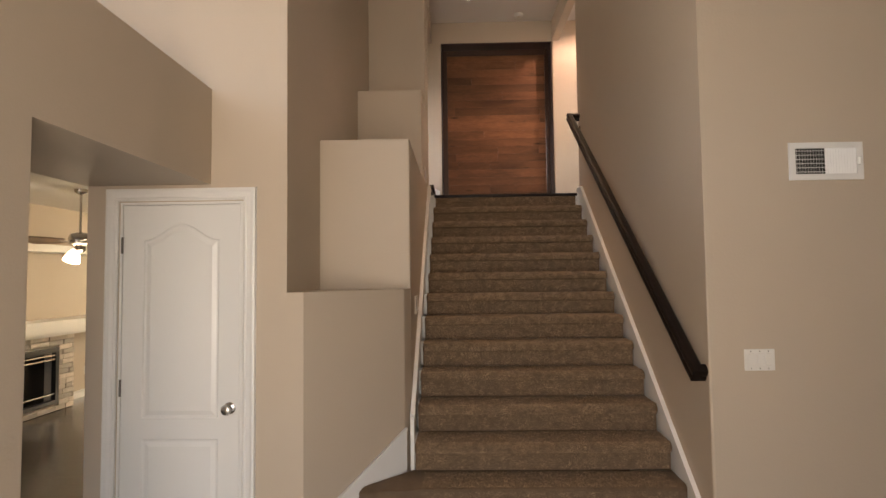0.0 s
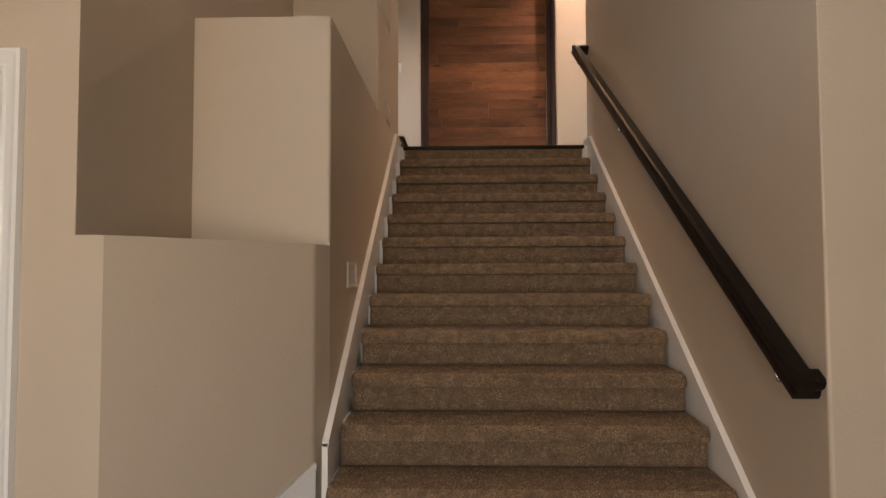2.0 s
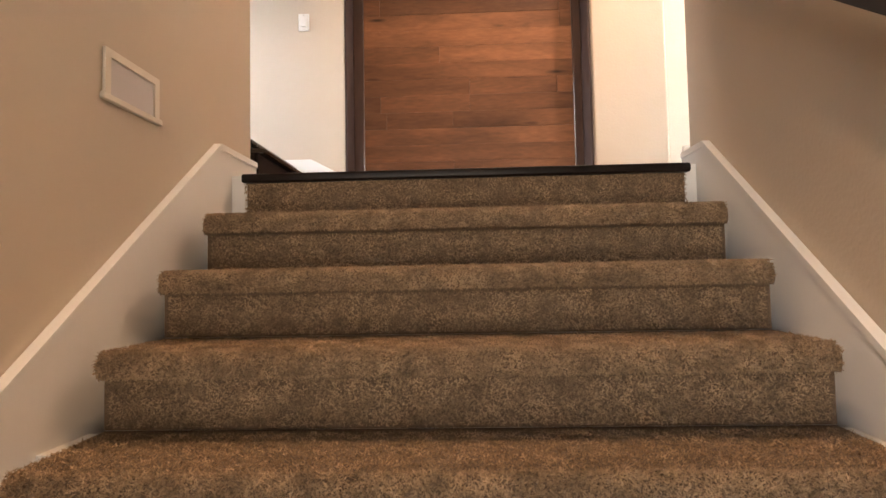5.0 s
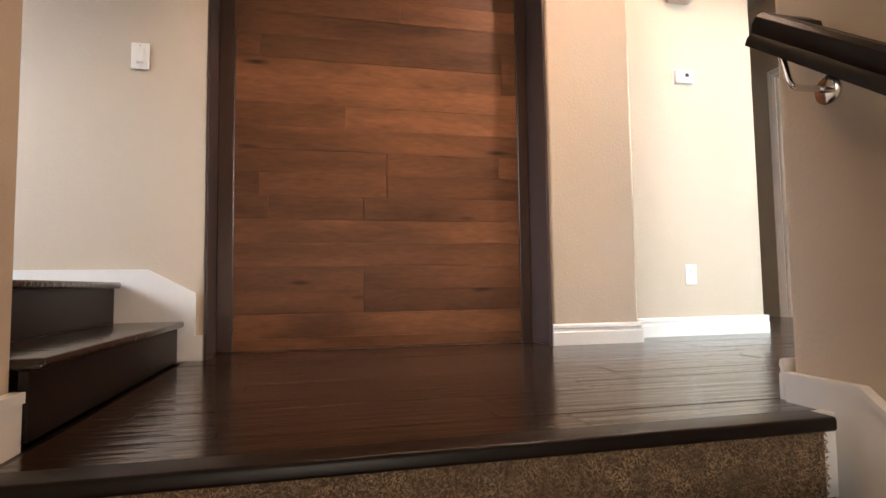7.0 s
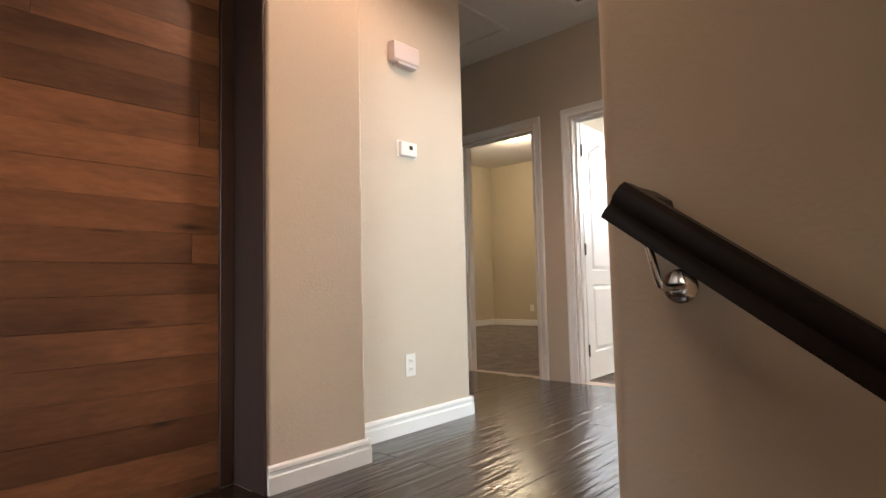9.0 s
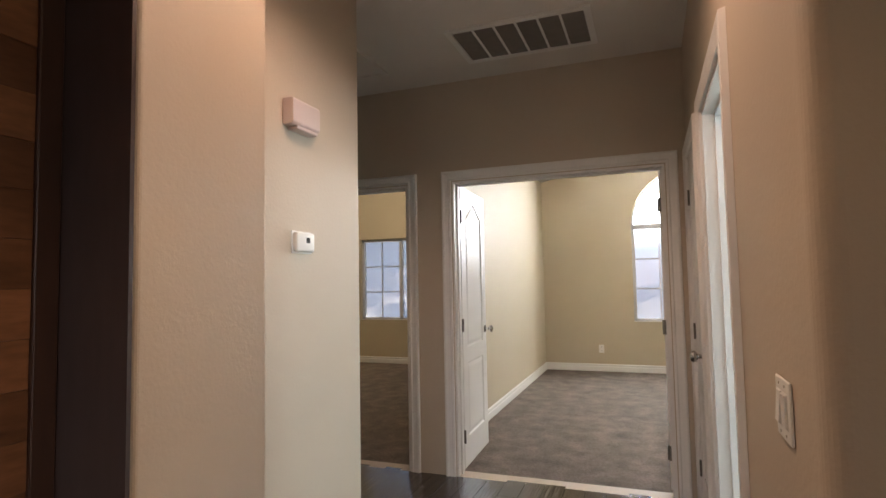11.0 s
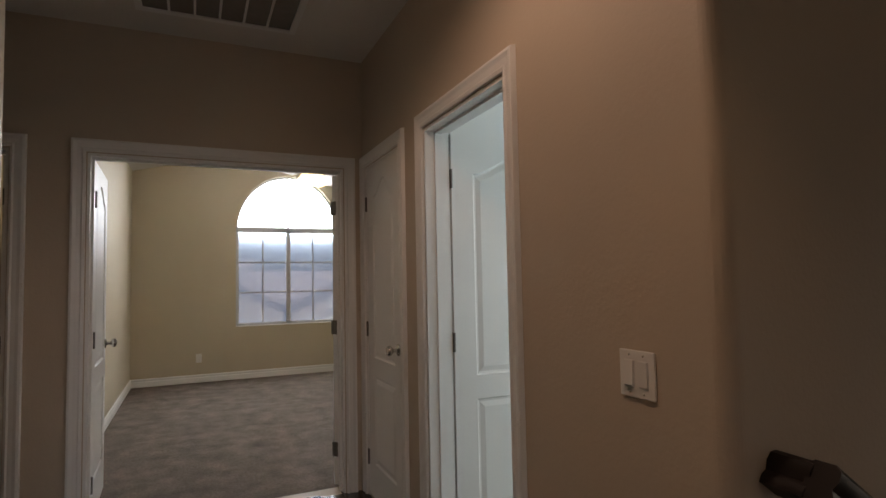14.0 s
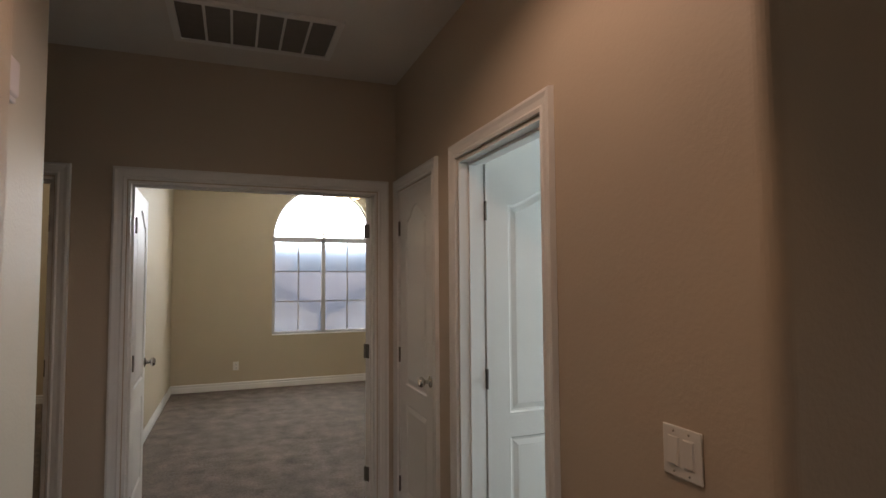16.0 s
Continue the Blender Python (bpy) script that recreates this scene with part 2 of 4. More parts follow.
def thing(name, bm, mat, label, category, group="", kind="", smooth=False, m=None):
    ob = new(name, mesh_of(name, bm, mat, smooth)) if bm is not None else new(name)
    if m is not None:
        ob.matrix_basis = m
    return tagged(ob, label, category, group, kind)


def structure(name, bm, mat, label, category, smooth=False, m=None):
    return thing(name, bm, mat, label, category, "", "structure", smooth, m)


def cells(cut, solid):
    """A body of rectangular cells, with only its outer faces."""
    xs, ys, zs = cut
    full = {(i, j, k) for i in range(len(xs) - 1) for j in range(len(ys) - 1) for k in range(len(zs) - 1)
            if solid((xs[i] + xs[i + 1]) / 2, (ys[j] + ys[j + 1]) / 2, (zs[k] + zs[k + 1]) / 2)}
    bm, verts = bmesh.new(), {}

    def v(i, j, k):
        if (i, j, k) not in verts:
            verts[i, j, k] = bm.verts.new((xs[i], ys[j], zs[k]))
        return verts[i, j, k]

    for i, j, k in full:
        for d, quad in (((-1, 0, 0), ((0, 0, 0), (0, 0, 1), (0, 1, 1), (0, 1, 0))), ((1, 0, 0), ((1, 0, 0), (1, 1, 0), (1, 1, 1), (1, 0, 1))),
                        ((0, -1, 0), ((0, 0, 0), (1, 0, 0), (1, 0, 1), (0, 0, 1))), ((0, 1, 0), ((0, 1, 0), (0, 1, 1), (1, 1, 1), (1, 1, 0))),
                        ((0, 0, -1), ((0, 0, 0), (0, 1, 0), (1, 1, 0), (1, 0, 0))), ((0, 0, 1), ((0, 0, 1), (1, 0, 1), (1, 1, 1), (0, 1, 1)))):
            if (i + d[0], j + d[1], k + d[2]) not in full:
                bm.faces.new([v(i + a, j + b, k + c) for a, b, c in quad])
    return bm


def wall(name, x0, x1, y0, y1, z0, z1, label, holes=(), rounded=(), mat=None, radius=0.018):
    """A wall with holes (x0, x1, y0, y1, z0, z1) right through it, and rounded upright corners at the (x, y) named."""
    xs = sorted({x0, x1, *[h[i] for h in holes for i in (0, 1) if x0 < h[i] < x1]})
    ys = sorted({y0, y1, *[h[i] for h in holes for i in (2, 3) if y0 < h[i] < y1]})
    zs = sorted({z0, z1, *[h[i] for h in holes for i in (4, 5) if z0 < h[i] < z1]})
    bm = cells((xs, ys, zs), lambda x, y, z: not any(h[0] < x < h[1] and h[2] < y < h[3] and h[4] < z < h[5] for h in holes))
    if rounded:
        edges = [e for e in bm.edges if any(all((w.co.xy - Vector(c)).length < 1e-4 for w in e.verts) for c in rounded)]
        bmesh.ops.bevel(bm, geom=edges, offset=radius, segments=5, affect="EDGES", profile=0.5)
    return structure(name, bm, mat or PAINT, label, "wall")


# ---- structure: walls, floors and ceilings ----
TOP = 5.24
# ground floor
structure("floor", boxes((-8.0, 9.0, -9.6, 5.2, -0.2, 0.0)), FLOORWOOD, "dark brown glossy hardwood floor of the ground floor", "floor")
YC = -3.328          # face of the closet wall
wall("wall_closet", -1.845, -0.733, YC, YC + 0.12, 0, TOP, "tall beige painted wall with a white closet door in it",
     [(-1.659, -0.976, YC - 1, YC + 1, 0, 2.018)], [(-0.733, YC), (-1.845, YC)])
wall("wall_closet_upper", -8.0, -1.847, YC, YC + 0.12, 2.66, TOP, "upper beige wall above the plant shelf")
wall("wall_plant_shelf", -1.845, -1.155, -9.4, YC - 0.002, 0, 2.645, "thick beige wall with a deep opening under a plant shelf",
     [(-3, 0, -4.616, 0, -1, 2.112)], [(-1.155, -4.616)])
wall("wall_niche_side", -0.85, -0.7345, YC + 0.122, -0.42, 0, TOP, "beige side wall of the stepped niche")
wall("wall_foyer_back", -1.155, 9.0, -7.7, -7.5, 0, TOP, "beige foyer wall behind with a tall window", [(-1.1, 1.1, -8, -7, 0.15, 2.75)])
wall("wall_foyer_side", 8.9, 9.1, -9.4, -3.30, 0, TOP, "plain beige side wall of the foyer")
structure("ceiling_foyer", boxes((-8.0, 9.1, -9.6, -0.42, TOP, TOP + 0.2)), CEIL, "white textured ceiling of the tall foyer", "ceiling")
# family room
wall("wall_family_left", -5.2, -5.0, -9.4, 5.0, 0, 2.55, "warm beige wall of the family room")
wall("wall_family_back", -5.2, -0.9, 5.0, 5.2, 0, 2.55, "warm beige back wall of the family room", [(-3.6, -1.6, 4, 6, 0.9, 2.3)])
wall("wall_family_right", -1.86, -1.74, -3.2, 5.0, 0, 2.55, "beige side wall of the family room")
structure("ceiling_family", boxes((-5.2, -1.862, -9.4, 5.2, 2.55, 2.65)), CEIL, "white ceiling of the family room", "ceiling")
# stepped plinths beside the stairs
bm = bmesh.new()
prism(bm, [(-0.150, -2.725), (-0.1205, -2.5904), (-0.7335, -2.5904), (-0.7335, YC + 0.05), (-0.765, YC + 0.05), (-0.765, YC - 0.0015), (-0.642, YC - 0.0015)], 0, 1.512)
bmesh.ops.bevel(bm, geom=[e for e in bm.edges if abs(e.verts[0].co.z - e.verts[1].co.z) > 1 and e.verts[0].co.y < -2.7 and e.verts[0].co.x > -0.60], offset=0.014, segments=6, affect="EDGES", profile=0.5)
structure("plinth_1", bm, PAINT, "low beige plinth with a slanted face at the foot of the stairs", "wall", smooth=True)


def stepped(x, y, z):
    return y > -0.418 or (x > -0.733 and z < (3.38 if y > -1.128 else 2.535))


bm = cells(([-0.84, -0.733, -0.12], [-2.59, -1.128, -0.418, 0.19], [0, 1.53, 2.535, 3.38, TOP]), stepped)
edges = [e for e in bm.edges if any(all((w.co.xy - Vector(c[:2])).length < 1e-4 and w.co.z > c[2] - 0.001 for w in e.verts)
                                    for c in ((-0.12, -2.59, 1.53), (-0.12, -1.128, 2.535), (-0.12, -0.418, 3.38), (-0.12, 0.19, 0)))]
bmesh.ops.bevel(bm, geom=edges, offset=0.012, segments=4, affect="EDGES", profile=0.5)
structure("wall_stair_left", bm, PAINT, "tall beige stair wall stepping down in two plinths", "wall")
# upper floor
bm = boxes((-0.10, 4.30, -0.04, 1.66, L - 0.3, L - 0.016), (3.0, 4.3, 1.62, 4.6, L - 0.3, L - 0.016))
structure("floor_landing", bm, ESPRESSO, "dark subfloor under the landing and hall planks", "floor")
wall("wall_panel", -2.6, 1.60, 1.44, 1.695, 0, TOP, "off-white landing wall with a recess for the plank panel", [(0.01, 1.60, 1, 2, L - 0.02, 4.94)])
wall("wall_panel_back", -0.1, 1.70, 1.698, 1.78, L - 0.2, TOP, "plain back of the panel recess")
wall("wall_jog", 1.602, 2.075, 1.44, 1.694, 0, TOP, "off-white wall return beside the plank panel", [], [(1.602, 1.44), (2.075, 1.44)])
wall("wall_thermostat", 2.0, 3.035, 1.65, 1.77, 0, TOP, "off-white hall wall with a thermostat and a chime", [], [(3.035, 1.65)])
wall("wall_alcove_side", 2.90, 3.035, 1.772, 4.6, 0, TOP, "plain beige side wall of the hall alcove")
wall("wall_alcove_end", 2.90, 4.263, 4.6, 4.72, 0, TOP, "plain beige end wall of the hall alcove")
DH = 2.012          # door openings upstairs
BATH, CLO = (2.469, 3.215), (3.550, 4.185)
DA, DB = (1.945, 2.705), (0.225, 1.605)
LEAN = 0.0280       # the stairwell narrows a little towards the foyer
RX = 1.635          # face of the stairwell's right wall
holes = [(BATH[0], BATH[1], L, L + DH), (CLO[0], CLO[1], L, L + DH)]


def hall_solid(x, y, z):
    if y > -0.02 and x > RX + 0.12:
        return x < 4.263 and not any(h[0] < x < h[1] and h[2] < z < h[3] for h in holes)
    return x < RX + 0.12 or (y < -3.18)


bm = cells(([RX, RX + 0.12, BATH[0], BATH[1], CLO[0], CLO[1], 4.263, 9.0], [-3.30, -3.18, -0.02, 0.10], [0, L, L + DH, TOP]), hall_solid)
for corner, radius in (((RX, -3.30), 0.020), ((RX, 0.10), 0.042)):
    edges = [e for e in bm.edges if all((w.co.xy - Vector(corner)).length < 1e-4 for w in e.verts)]
    bmesh.ops.bevel(bm, geom=edges, offset=radius, segments=8, affect="EDGES", profile=0.5)
for v in bm.verts:
    if v.co.x < RX + 0.125:
        v.co.x += LEAN * (v.co.y - 0.10)
structure("wall_stair_hall", bm, PAINT, "beige wall between stairwell, foyer and hall with two white doors", "wall")
wall("wall_hall_end", 4.265, 4.385, -2.6, 6.3, 0, 6.6, "beige hall end wall with a double door and a single door",
     [(4, 5, DA[0], DA[1], L, L + DH), (4, 5, DB[0], DB[1], L, L + DH)])
structure("ceiling_hall", boxes((1.6585, 4.2645, -0.0215, 4.72, TOP, TOP + 0.1)), CEIL, "white textured hall ceiling", "ceiling")
structure("ceiling_landing", boxes((-2.6, 1.658, -0.418, 1.78, TOP, TOP + 0.1)), CEIL, "white textured ceiling over the landing", "ceiling")
wall("header_hall", 1.60, 1.698, 0.102, 1.438, 4.95, TOP - 0.002, "beige dropped header between landing and hall")
wall("header_upper_steps", -0.22, -0.12, 0.192, 1.438, 4.95, TOP - 0.002, "beige dropped header over the upper steps")
# Unseen slab, added to keep sky light from leaking through ceiling gaps.
structure("roof", boxes((-8.2, 4.264, -9.7, 5.3, TOP + 0.21, TOP + 0.40)), ROOF, "unseen slab added above the ceilings against light leaks", "roof")
# side flight
wall("wall_side_flight", -2.6, -0.842, 0.07, 0.19, 0, TOP, "plain beige wall beside the short side flight")
wall("wall_side_end", -2.72, -2.602, 0.06, 1.56, 0, TOP, "plain beige end wall of the side landing", [(-3, -2, 0.35, 1.25, 3.5, 4.7)])
# bathroom
wall("wall_bath_end", 2.2, 4.263, -2.72, -2.60, L - 0.2, TOP, "white bathroom wall with a small window", [(2.45, 3.35, -3, -2, L + 1.3, L + 2.2)], mat=WHITE)
wall("wall_bath_left", 2.08, 2.2, -2.708, -0.022, L - 0.2, TOP, "white bathroom side wall", mat=WHITE)
wall("wall_bath_right", 3.42, 3.54, -2.598, -0.022, L - 0.2, TOP, "white bathroom wall", mat=WHITE)
structure("floor_bath", boxes((2.2, 4.263, -2.6, -0.022, L - 0.2, L)), material("pale_bath_tile", (0.5, 0.46, 0.40), 0.3), "pale bathroom floor", "floor")
structure("ceiling_bath", boxes((2.08, 4.263, -2.72, -0.022, TOP, TOP + 0.1)), CEIL, "white bathroom ceiling", "ceiling")
structure("threshold_bath", boxes((BATH[0], BATH[1], -0.022, 0.10, L - 0.1, L - 0.004)), ESPRESSO, "dark wooden bathroom threshold", "floor")
# bedrooms
WIN, WINA = (-0.870, 0.563), (3.49, 4.93)
def window_wall():
    """Outer wall with an arched window and a square window."""
    bm = bmesh.new()
    yc, r = (WIN[0] + WIN[1]) / 2, (WIN[1] - WIN[0]) / 2
    spring = 4.573
    arch = [(yc + r * math.cos(math.pi * i / 32), spring + r * 1.08 * math.sin(math.pi * i / 32)) for i in range(33)]
    for x in (8.94, 9.12):
        for quad in ([(-2.6, L - 0.2), (6.3, L - 0.2), (6.3, 3.226), (-2.6, 3.226)], [(-2.6, 3.226), (WIN[0], 3.226), (WIN[0], spring), (-2.6, spring)],
                     [(WIN[1], 3.226), (WINA[0], 3.226), (WINA[0], spring), (WIN[1], spring)], [(WINA[1], 3.226), (6.3, 3.226), (6.3, spring), (WINA[1], spring)],
                     [(WIN[1], spring), (6.3, spring), (6.3, 6.6), (WIN[1], 6.6)], [(-2.6, spring), (WIN[0], spring), (WIN[0], 6.6), (-2.6, 6.6)]):
            bm.faces.new([bm.verts.new((x, a, b)) for a, b in quad])
        for (a0, b0), (a1, b1) in zip(arch, arch[1:]):
            bm.faces.new([bm.verts.new((x, a, b)) for a, b in ((a0, b0), (a1, b1), (a1, 6.6), (a0, 6.6))])
    rims = [arch + [(WIN[0], 3.226), (WIN[1], 3.226), arch[0]], [(WINA[0], 3.226), (WINA[1], 3.226), (WINA[1], spring), (WINA[0], spring), (WINA[0], 3.226)]]
    for rim in rims:
        for (a0, b0), (a1, b1) in zip(rim, rim[1:]):
            bm.faces.new([bm.verts.new(p) for p in ((8.94, a0, b0), (8.94, a1, b1), (9.12, a1, b1), (9.12, a0, b0))])
    bmesh.ops.remove_doubles(bm, verts=bm.verts, dist=1e-4)
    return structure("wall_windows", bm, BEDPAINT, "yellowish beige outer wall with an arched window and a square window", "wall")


window_wall()
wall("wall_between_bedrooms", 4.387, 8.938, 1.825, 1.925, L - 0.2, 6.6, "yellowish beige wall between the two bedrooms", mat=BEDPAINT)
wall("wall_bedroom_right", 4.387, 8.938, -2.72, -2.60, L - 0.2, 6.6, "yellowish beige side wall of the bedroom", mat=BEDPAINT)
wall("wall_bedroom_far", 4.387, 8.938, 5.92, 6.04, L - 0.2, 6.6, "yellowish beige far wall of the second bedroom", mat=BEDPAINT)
structure("floor_bedroom", boxes((4.385, 8.938, -2.6, 1.823, L - 0.2, L)), BEDCARPET, "brushed grey-brown bedroom carpet", "floor")
structure("floor_second_bedroom", boxes((4.385, 8.938, 1.927, 6.178, L - 0.2, L)), BEDCARPET, "grey-brown carpet of the second bedroom", "floor")
structure("threshold_double_door", boxes((4.30, 4.384, DB[0], DB[1], L - 0.1, L - 0.002)), ESPRESSO, "dark wooden strip under the double door", "floor")
structure("threshold_single_door", boxes((4.30, 4.384, DA[0], DA[1], L - 0.1, L - 0.002)), ESPRESSO, "dark wooden strip under the single door", "floor")
structure("ceiling_bedroom", prism(bmesh.new(), [(1.825, 5.305), (-0.4, 5.86), (-2.6, 5.305), (-2.6, 5.43), (-0.4, 5.99), (1.825, 5.43)], 4.387, 8.938, "x"), CEIL, "white vaulted bedroom ceiling", "ceiling")
structure("ceiling_second_bedroom", boxes((4.387, 8.938, 1.925, 6.18, 5.5, 5.6)), CEIL, "white ceiling of the second bedroom", "ceiling")


# ---- stairs ----
def stair_step(k, stairs):
    """One carpeted step with a rounded nosing and softened ends."""
    z, y = L - RISE * k, NOSE - GO * k
    bm = bmesh.new()
    prof = [(y + 0.056, z - RISE + 0.004), (y + 0.056, z - 0.062)]
    prof += [(y + 0.030 - 0.030 * math.sin(a), z - 0.030 - 0.032 * math.cos(a)) for a in [math.pi * i / 9 for i in range(10)]]
    prof += [(y + GO + 0.06, z + 0.002), (y + GO + 0.06, z - RISE + 0.004)]
    rows = []
    for x, back in ((-0.042, 0.026), (-0.032, 0.010), (-0.010, 0.0), (1.528, 0.0), (1.552, 0.010), (1.563, 0.026)):
        rows.append([bm.verts.new((x + 0.015 * a, a + (back if a < y + 0.055 else 0), b - (back * 0.3 if b > z - 0.06 and a < y + 0.055 else 0))) for a, b in prof])
    for r0_, r1_ in zip(rows, rows[1:]):
        for i in range(len(prof)):
            q = (i + 1) % len(prof)
            bm.faces.new((r0_[i], r0_[q], r1_[q], r1_[i]))
    bm.faces.new(rows[0])
    bm.faces.new(rows[-1])
    step = part("step", bm, CARPET, stairs, smooth=True)
    # Added fillers, set back so a shaded wedge shows beside each step.
    for a, b in ((-0.0935, -0.042), (1.563, RX - 0.0265)):
        lean = LEAN if a > 0 else 0.0
        bm = bmesh.new()
        prism(bm, [(a + 0.015 * y, y + 0.15), (b + lean * (y - 0.05), y + 0.15), (b + lean * (y + GO - 0.05), y + GO + 0.06), (a + 0.015 * (y + GO), y + GO + 0.06)] if a > 0 else
              [(a, y + 0.15), (b + 0.015 * y, y + 0.15), (b + 0.015 * (y + GO), y + GO + 0.06), (a, y + GO + 0.06)], z - RISE + 0.001, z - 0.004)
        part("end_block", bm, WHITE, step, "white filler block added beside the step, set back into shade")
    return step


stairs = thing("staircase", None, None, "straight carpeted staircase in mottled brown-grey pile", "stairs", kind="structure")
for k in range(1, 12):
    stair_step(k, stairs)


def flared_step(name, pts, z0, z1):
    bm = bmesh.new()
    prism(bm, pts, z0, z1)
    rim = [e for e in bm.edges if all(abs(v.co.z - z1) < 1e-4 for v in e.verts)]
    bmesh.ops.bevel(bm, geom=rim, offset=0.022, segments=4, affect="EDGES", profile=0.5)
    return part(name, bm, CARPET, stairs, "flared carpeted bottom step", smooth=True)


y12 = NOSE - GO * 12
flared_step("bottom_step", [(1.54, -2.75), (-0.10, -2.72), (-0.38, -3.00), (-0.39, -3.07), (-0.35, -3.115), (-0.26, -3.11), (-0.14, y12 - 0.015), (-0.02, y12), (1.46, y12), (1.51, y12 + 0.03), (1.53, y12 + 0.08)], RISE + 0.002, 2 * RISE)
flared_step("bottom_step", [(1.52, -3.0), (-0.10, -2.76), (-0.66, -3.275), (-0.75, -3.36), (-0.70, -3.46), (-0.45, -3.44), (-0.10, y12 - GO - 0.02), (1.45, y12 - GO - 0.02), (1.505, y12 - GO + 0.01)], 0.0, RISE)
# top riser and dark landing nosing
bm = boxes((-0.030, 1.553, -0.068, -0.02, L - RISE, L - 0.03))
part("top_riser", bm, CARPET, stairs, "carpeted top riser under the dark nosing")
# Added fillers that hide the dark subfloor beside the top riser.
for a, b in ((-0.0935, -0.030), (1.553, RX - 0.032)):
    part("end_block", boxes((a, b, -0.052, -0.02, L - RISE, L + 0.003)), WHITE, stairs, "white filler block added beside the top riser")
bm = bmesh.new()
box(bm, -0.047, 1.573, -0.088, -0.005, L - 0.028, L + 0.004, 0.008, 3)
part("landing_nosing", bm, ESPRESSO, stairs, "dark wooden nosing at the head of the stairs", smooth=True)


def skirt(name, x0, x1, off, y_top, lean, cap, flat):
    """A skirting board that follows the stairs and levels out at the landing."""
    def zline(y):
        return L + (RISE / GO) * (y - NOSE) + off
    y_flat = NOSE + (flat - off) / (RISE / GO)
    y_low = -2.72 if lean == 0 else -3.28
    bm = prism(bmesh.new(), [(y_low, 0.0), (y_low, zline(y_low)), (y_flat, L + flat), (y_top, L + flat), (y_top, L - 0.25), (-0.3, L - 0.5)], x0, x1, "x")
    prism(bm, [(y_low, zline(y_low) - 0.012), (y_low, zline(y_low) + 0.010), (y_flat, L + flat + 0.010), (y_top, L + flat + 0.010), (y_top, L + flat - 0.012), (y_flat, L + flat - 0.012)], *cap, "x")
    for v in bm.verts:
        v.co.x += lean * (v.co.y - 0.10)
    return structure(name, bm, WHITE, "white painted skirting board along the stairs", "trim")


skirt("trim_stair_left", -0.118, -0.094, 0.085, 0.188, 0, (-0.117, -0.089), 0.092)
skirt("trim_stair_right", RX - 0.026, RX - 0.002, 0.03, 0.085, LEAN, (RX - 0.031, RX - 0.003), 0.062)

bm = bmesh.new()
d1, d0 = Vector((-0.150, -2.725)), Vector((-0.642, -3.329))
along = (d0 - d1).normalized()
out = Vector((-along.y, along.x)) if Vector((-along.y, along.x)).y < 0 else Vector((along.y, -along.x))
for lo, hi, t in ((0.0, 1.0, 0.014), (0.0, 1.0, 0.020)):
    pts = []
    for s_, z_ in ((0.0, 0.625), (0.763, 0.245)):
        pts.append((d1 + along * s_, z_))
    (a, za), (b, zb) = pts
    cut = 0.026 if t == 0.020 else 9
    ring = [(a, za), (b, zb), (b, max(0, zb - cut)), (a, max(0, za - cut))]
    v0 = [bm.verts.new((*(p + out * 0.001), z)) for p, z in ring]
    v1 = [bm.verts.new((*(p + out * t), z)) for p, z in ring]
    bm.faces.new(v0), bm.faces.new(v1)
    for i in range(4):
        bm.faces.new((v0[i], v0[(i + 1) % 4], v1[(i + 1) % 4], v1[i]))
structure("trim_plinth", bm, WHITE, "white painted skirting on the slanted plinth", "trim")


# ---- baseboards and casings: local wall plane y = 0, facing -y ----
BASE = [(0.0, 0.0), (0.015, 0.0), (0.015, 0.062), (0.010, 0.068), (0.010, 0.079), (0.014, 0.085), (0.012, 0.097), (0.004, 0.104), (0.0, 0.104)]


def baseboard(x0, y0, x1, y1, z, side):
    """A moulded board from one point of the plan to another; side +1 puts it to the left of the way."""
    p0, p1 = Vector((x0, y0, z)), Vector((x1, y1, z))
    d = (p1 - p0).normalized()
    o = Vector((-d.y, d.x, 0)) * side
    bm = sweep(bmesh.new(), BASE, [(p0 + o * 0.001, o, Vector((0, 0, 1))), (p1 + o * 0.001, o, Vector((0, 0, 1)))])
    return structure("baseboard", bm, WHITE, "white moulded baseboard with a grooved top", "baseboard")


for row in ((1.60, 1.44, 2.09, 1.44, -1), (2.075, 1.425, 2.075, 1.65, -1), (2.09, 1.65, 3.05, 1.65, -1), (3.035, 1.635, 3.035, 4.6, -1),
            (2.385, 0.10, RX - 0.012, 0.10, -1), (3.48, 0.10, 3.26, 0.10, -1), (4.265, 1.875, 4.265, 1.69, 1) , (4.265, 4.6, 4.265, 2.78, 1)):
    baseboard(*row[:4], L, row[4])
for row in ((4.40, 1.825, 8.94, 1.825, -1), (8.94, 1.825, 8.94, -2.6, -1), (4.40, -2.6, 8.94, -2.6, 1), (8.94, 5.92, 8.94, 1.925, -1), (4.4, 5.92, 8.94, 5.92, -1)):
    baseboard(*row[:4], L, row[4])
for row in ((-1.845, YC, -1.74, YC, -1), (-0.90, YC, -0.642, YC, -1), (1.60, -3.30, 9.0, -3.30, -1), (-5.0, -9.4, -5.0, -1.2, -1), (-5.0, 0.76, -5.0, 5.0, -1)):
    baseboard(*row[:4], 0.0, row[4])

CASE = [(0.0, 0.0), (0.0, 0.013), (0.012, 0.018), (0.020, 0.013), (0.040, 0.016), (0.055, 0.022), (0.066, 0.020), (0.070, 0.0)]


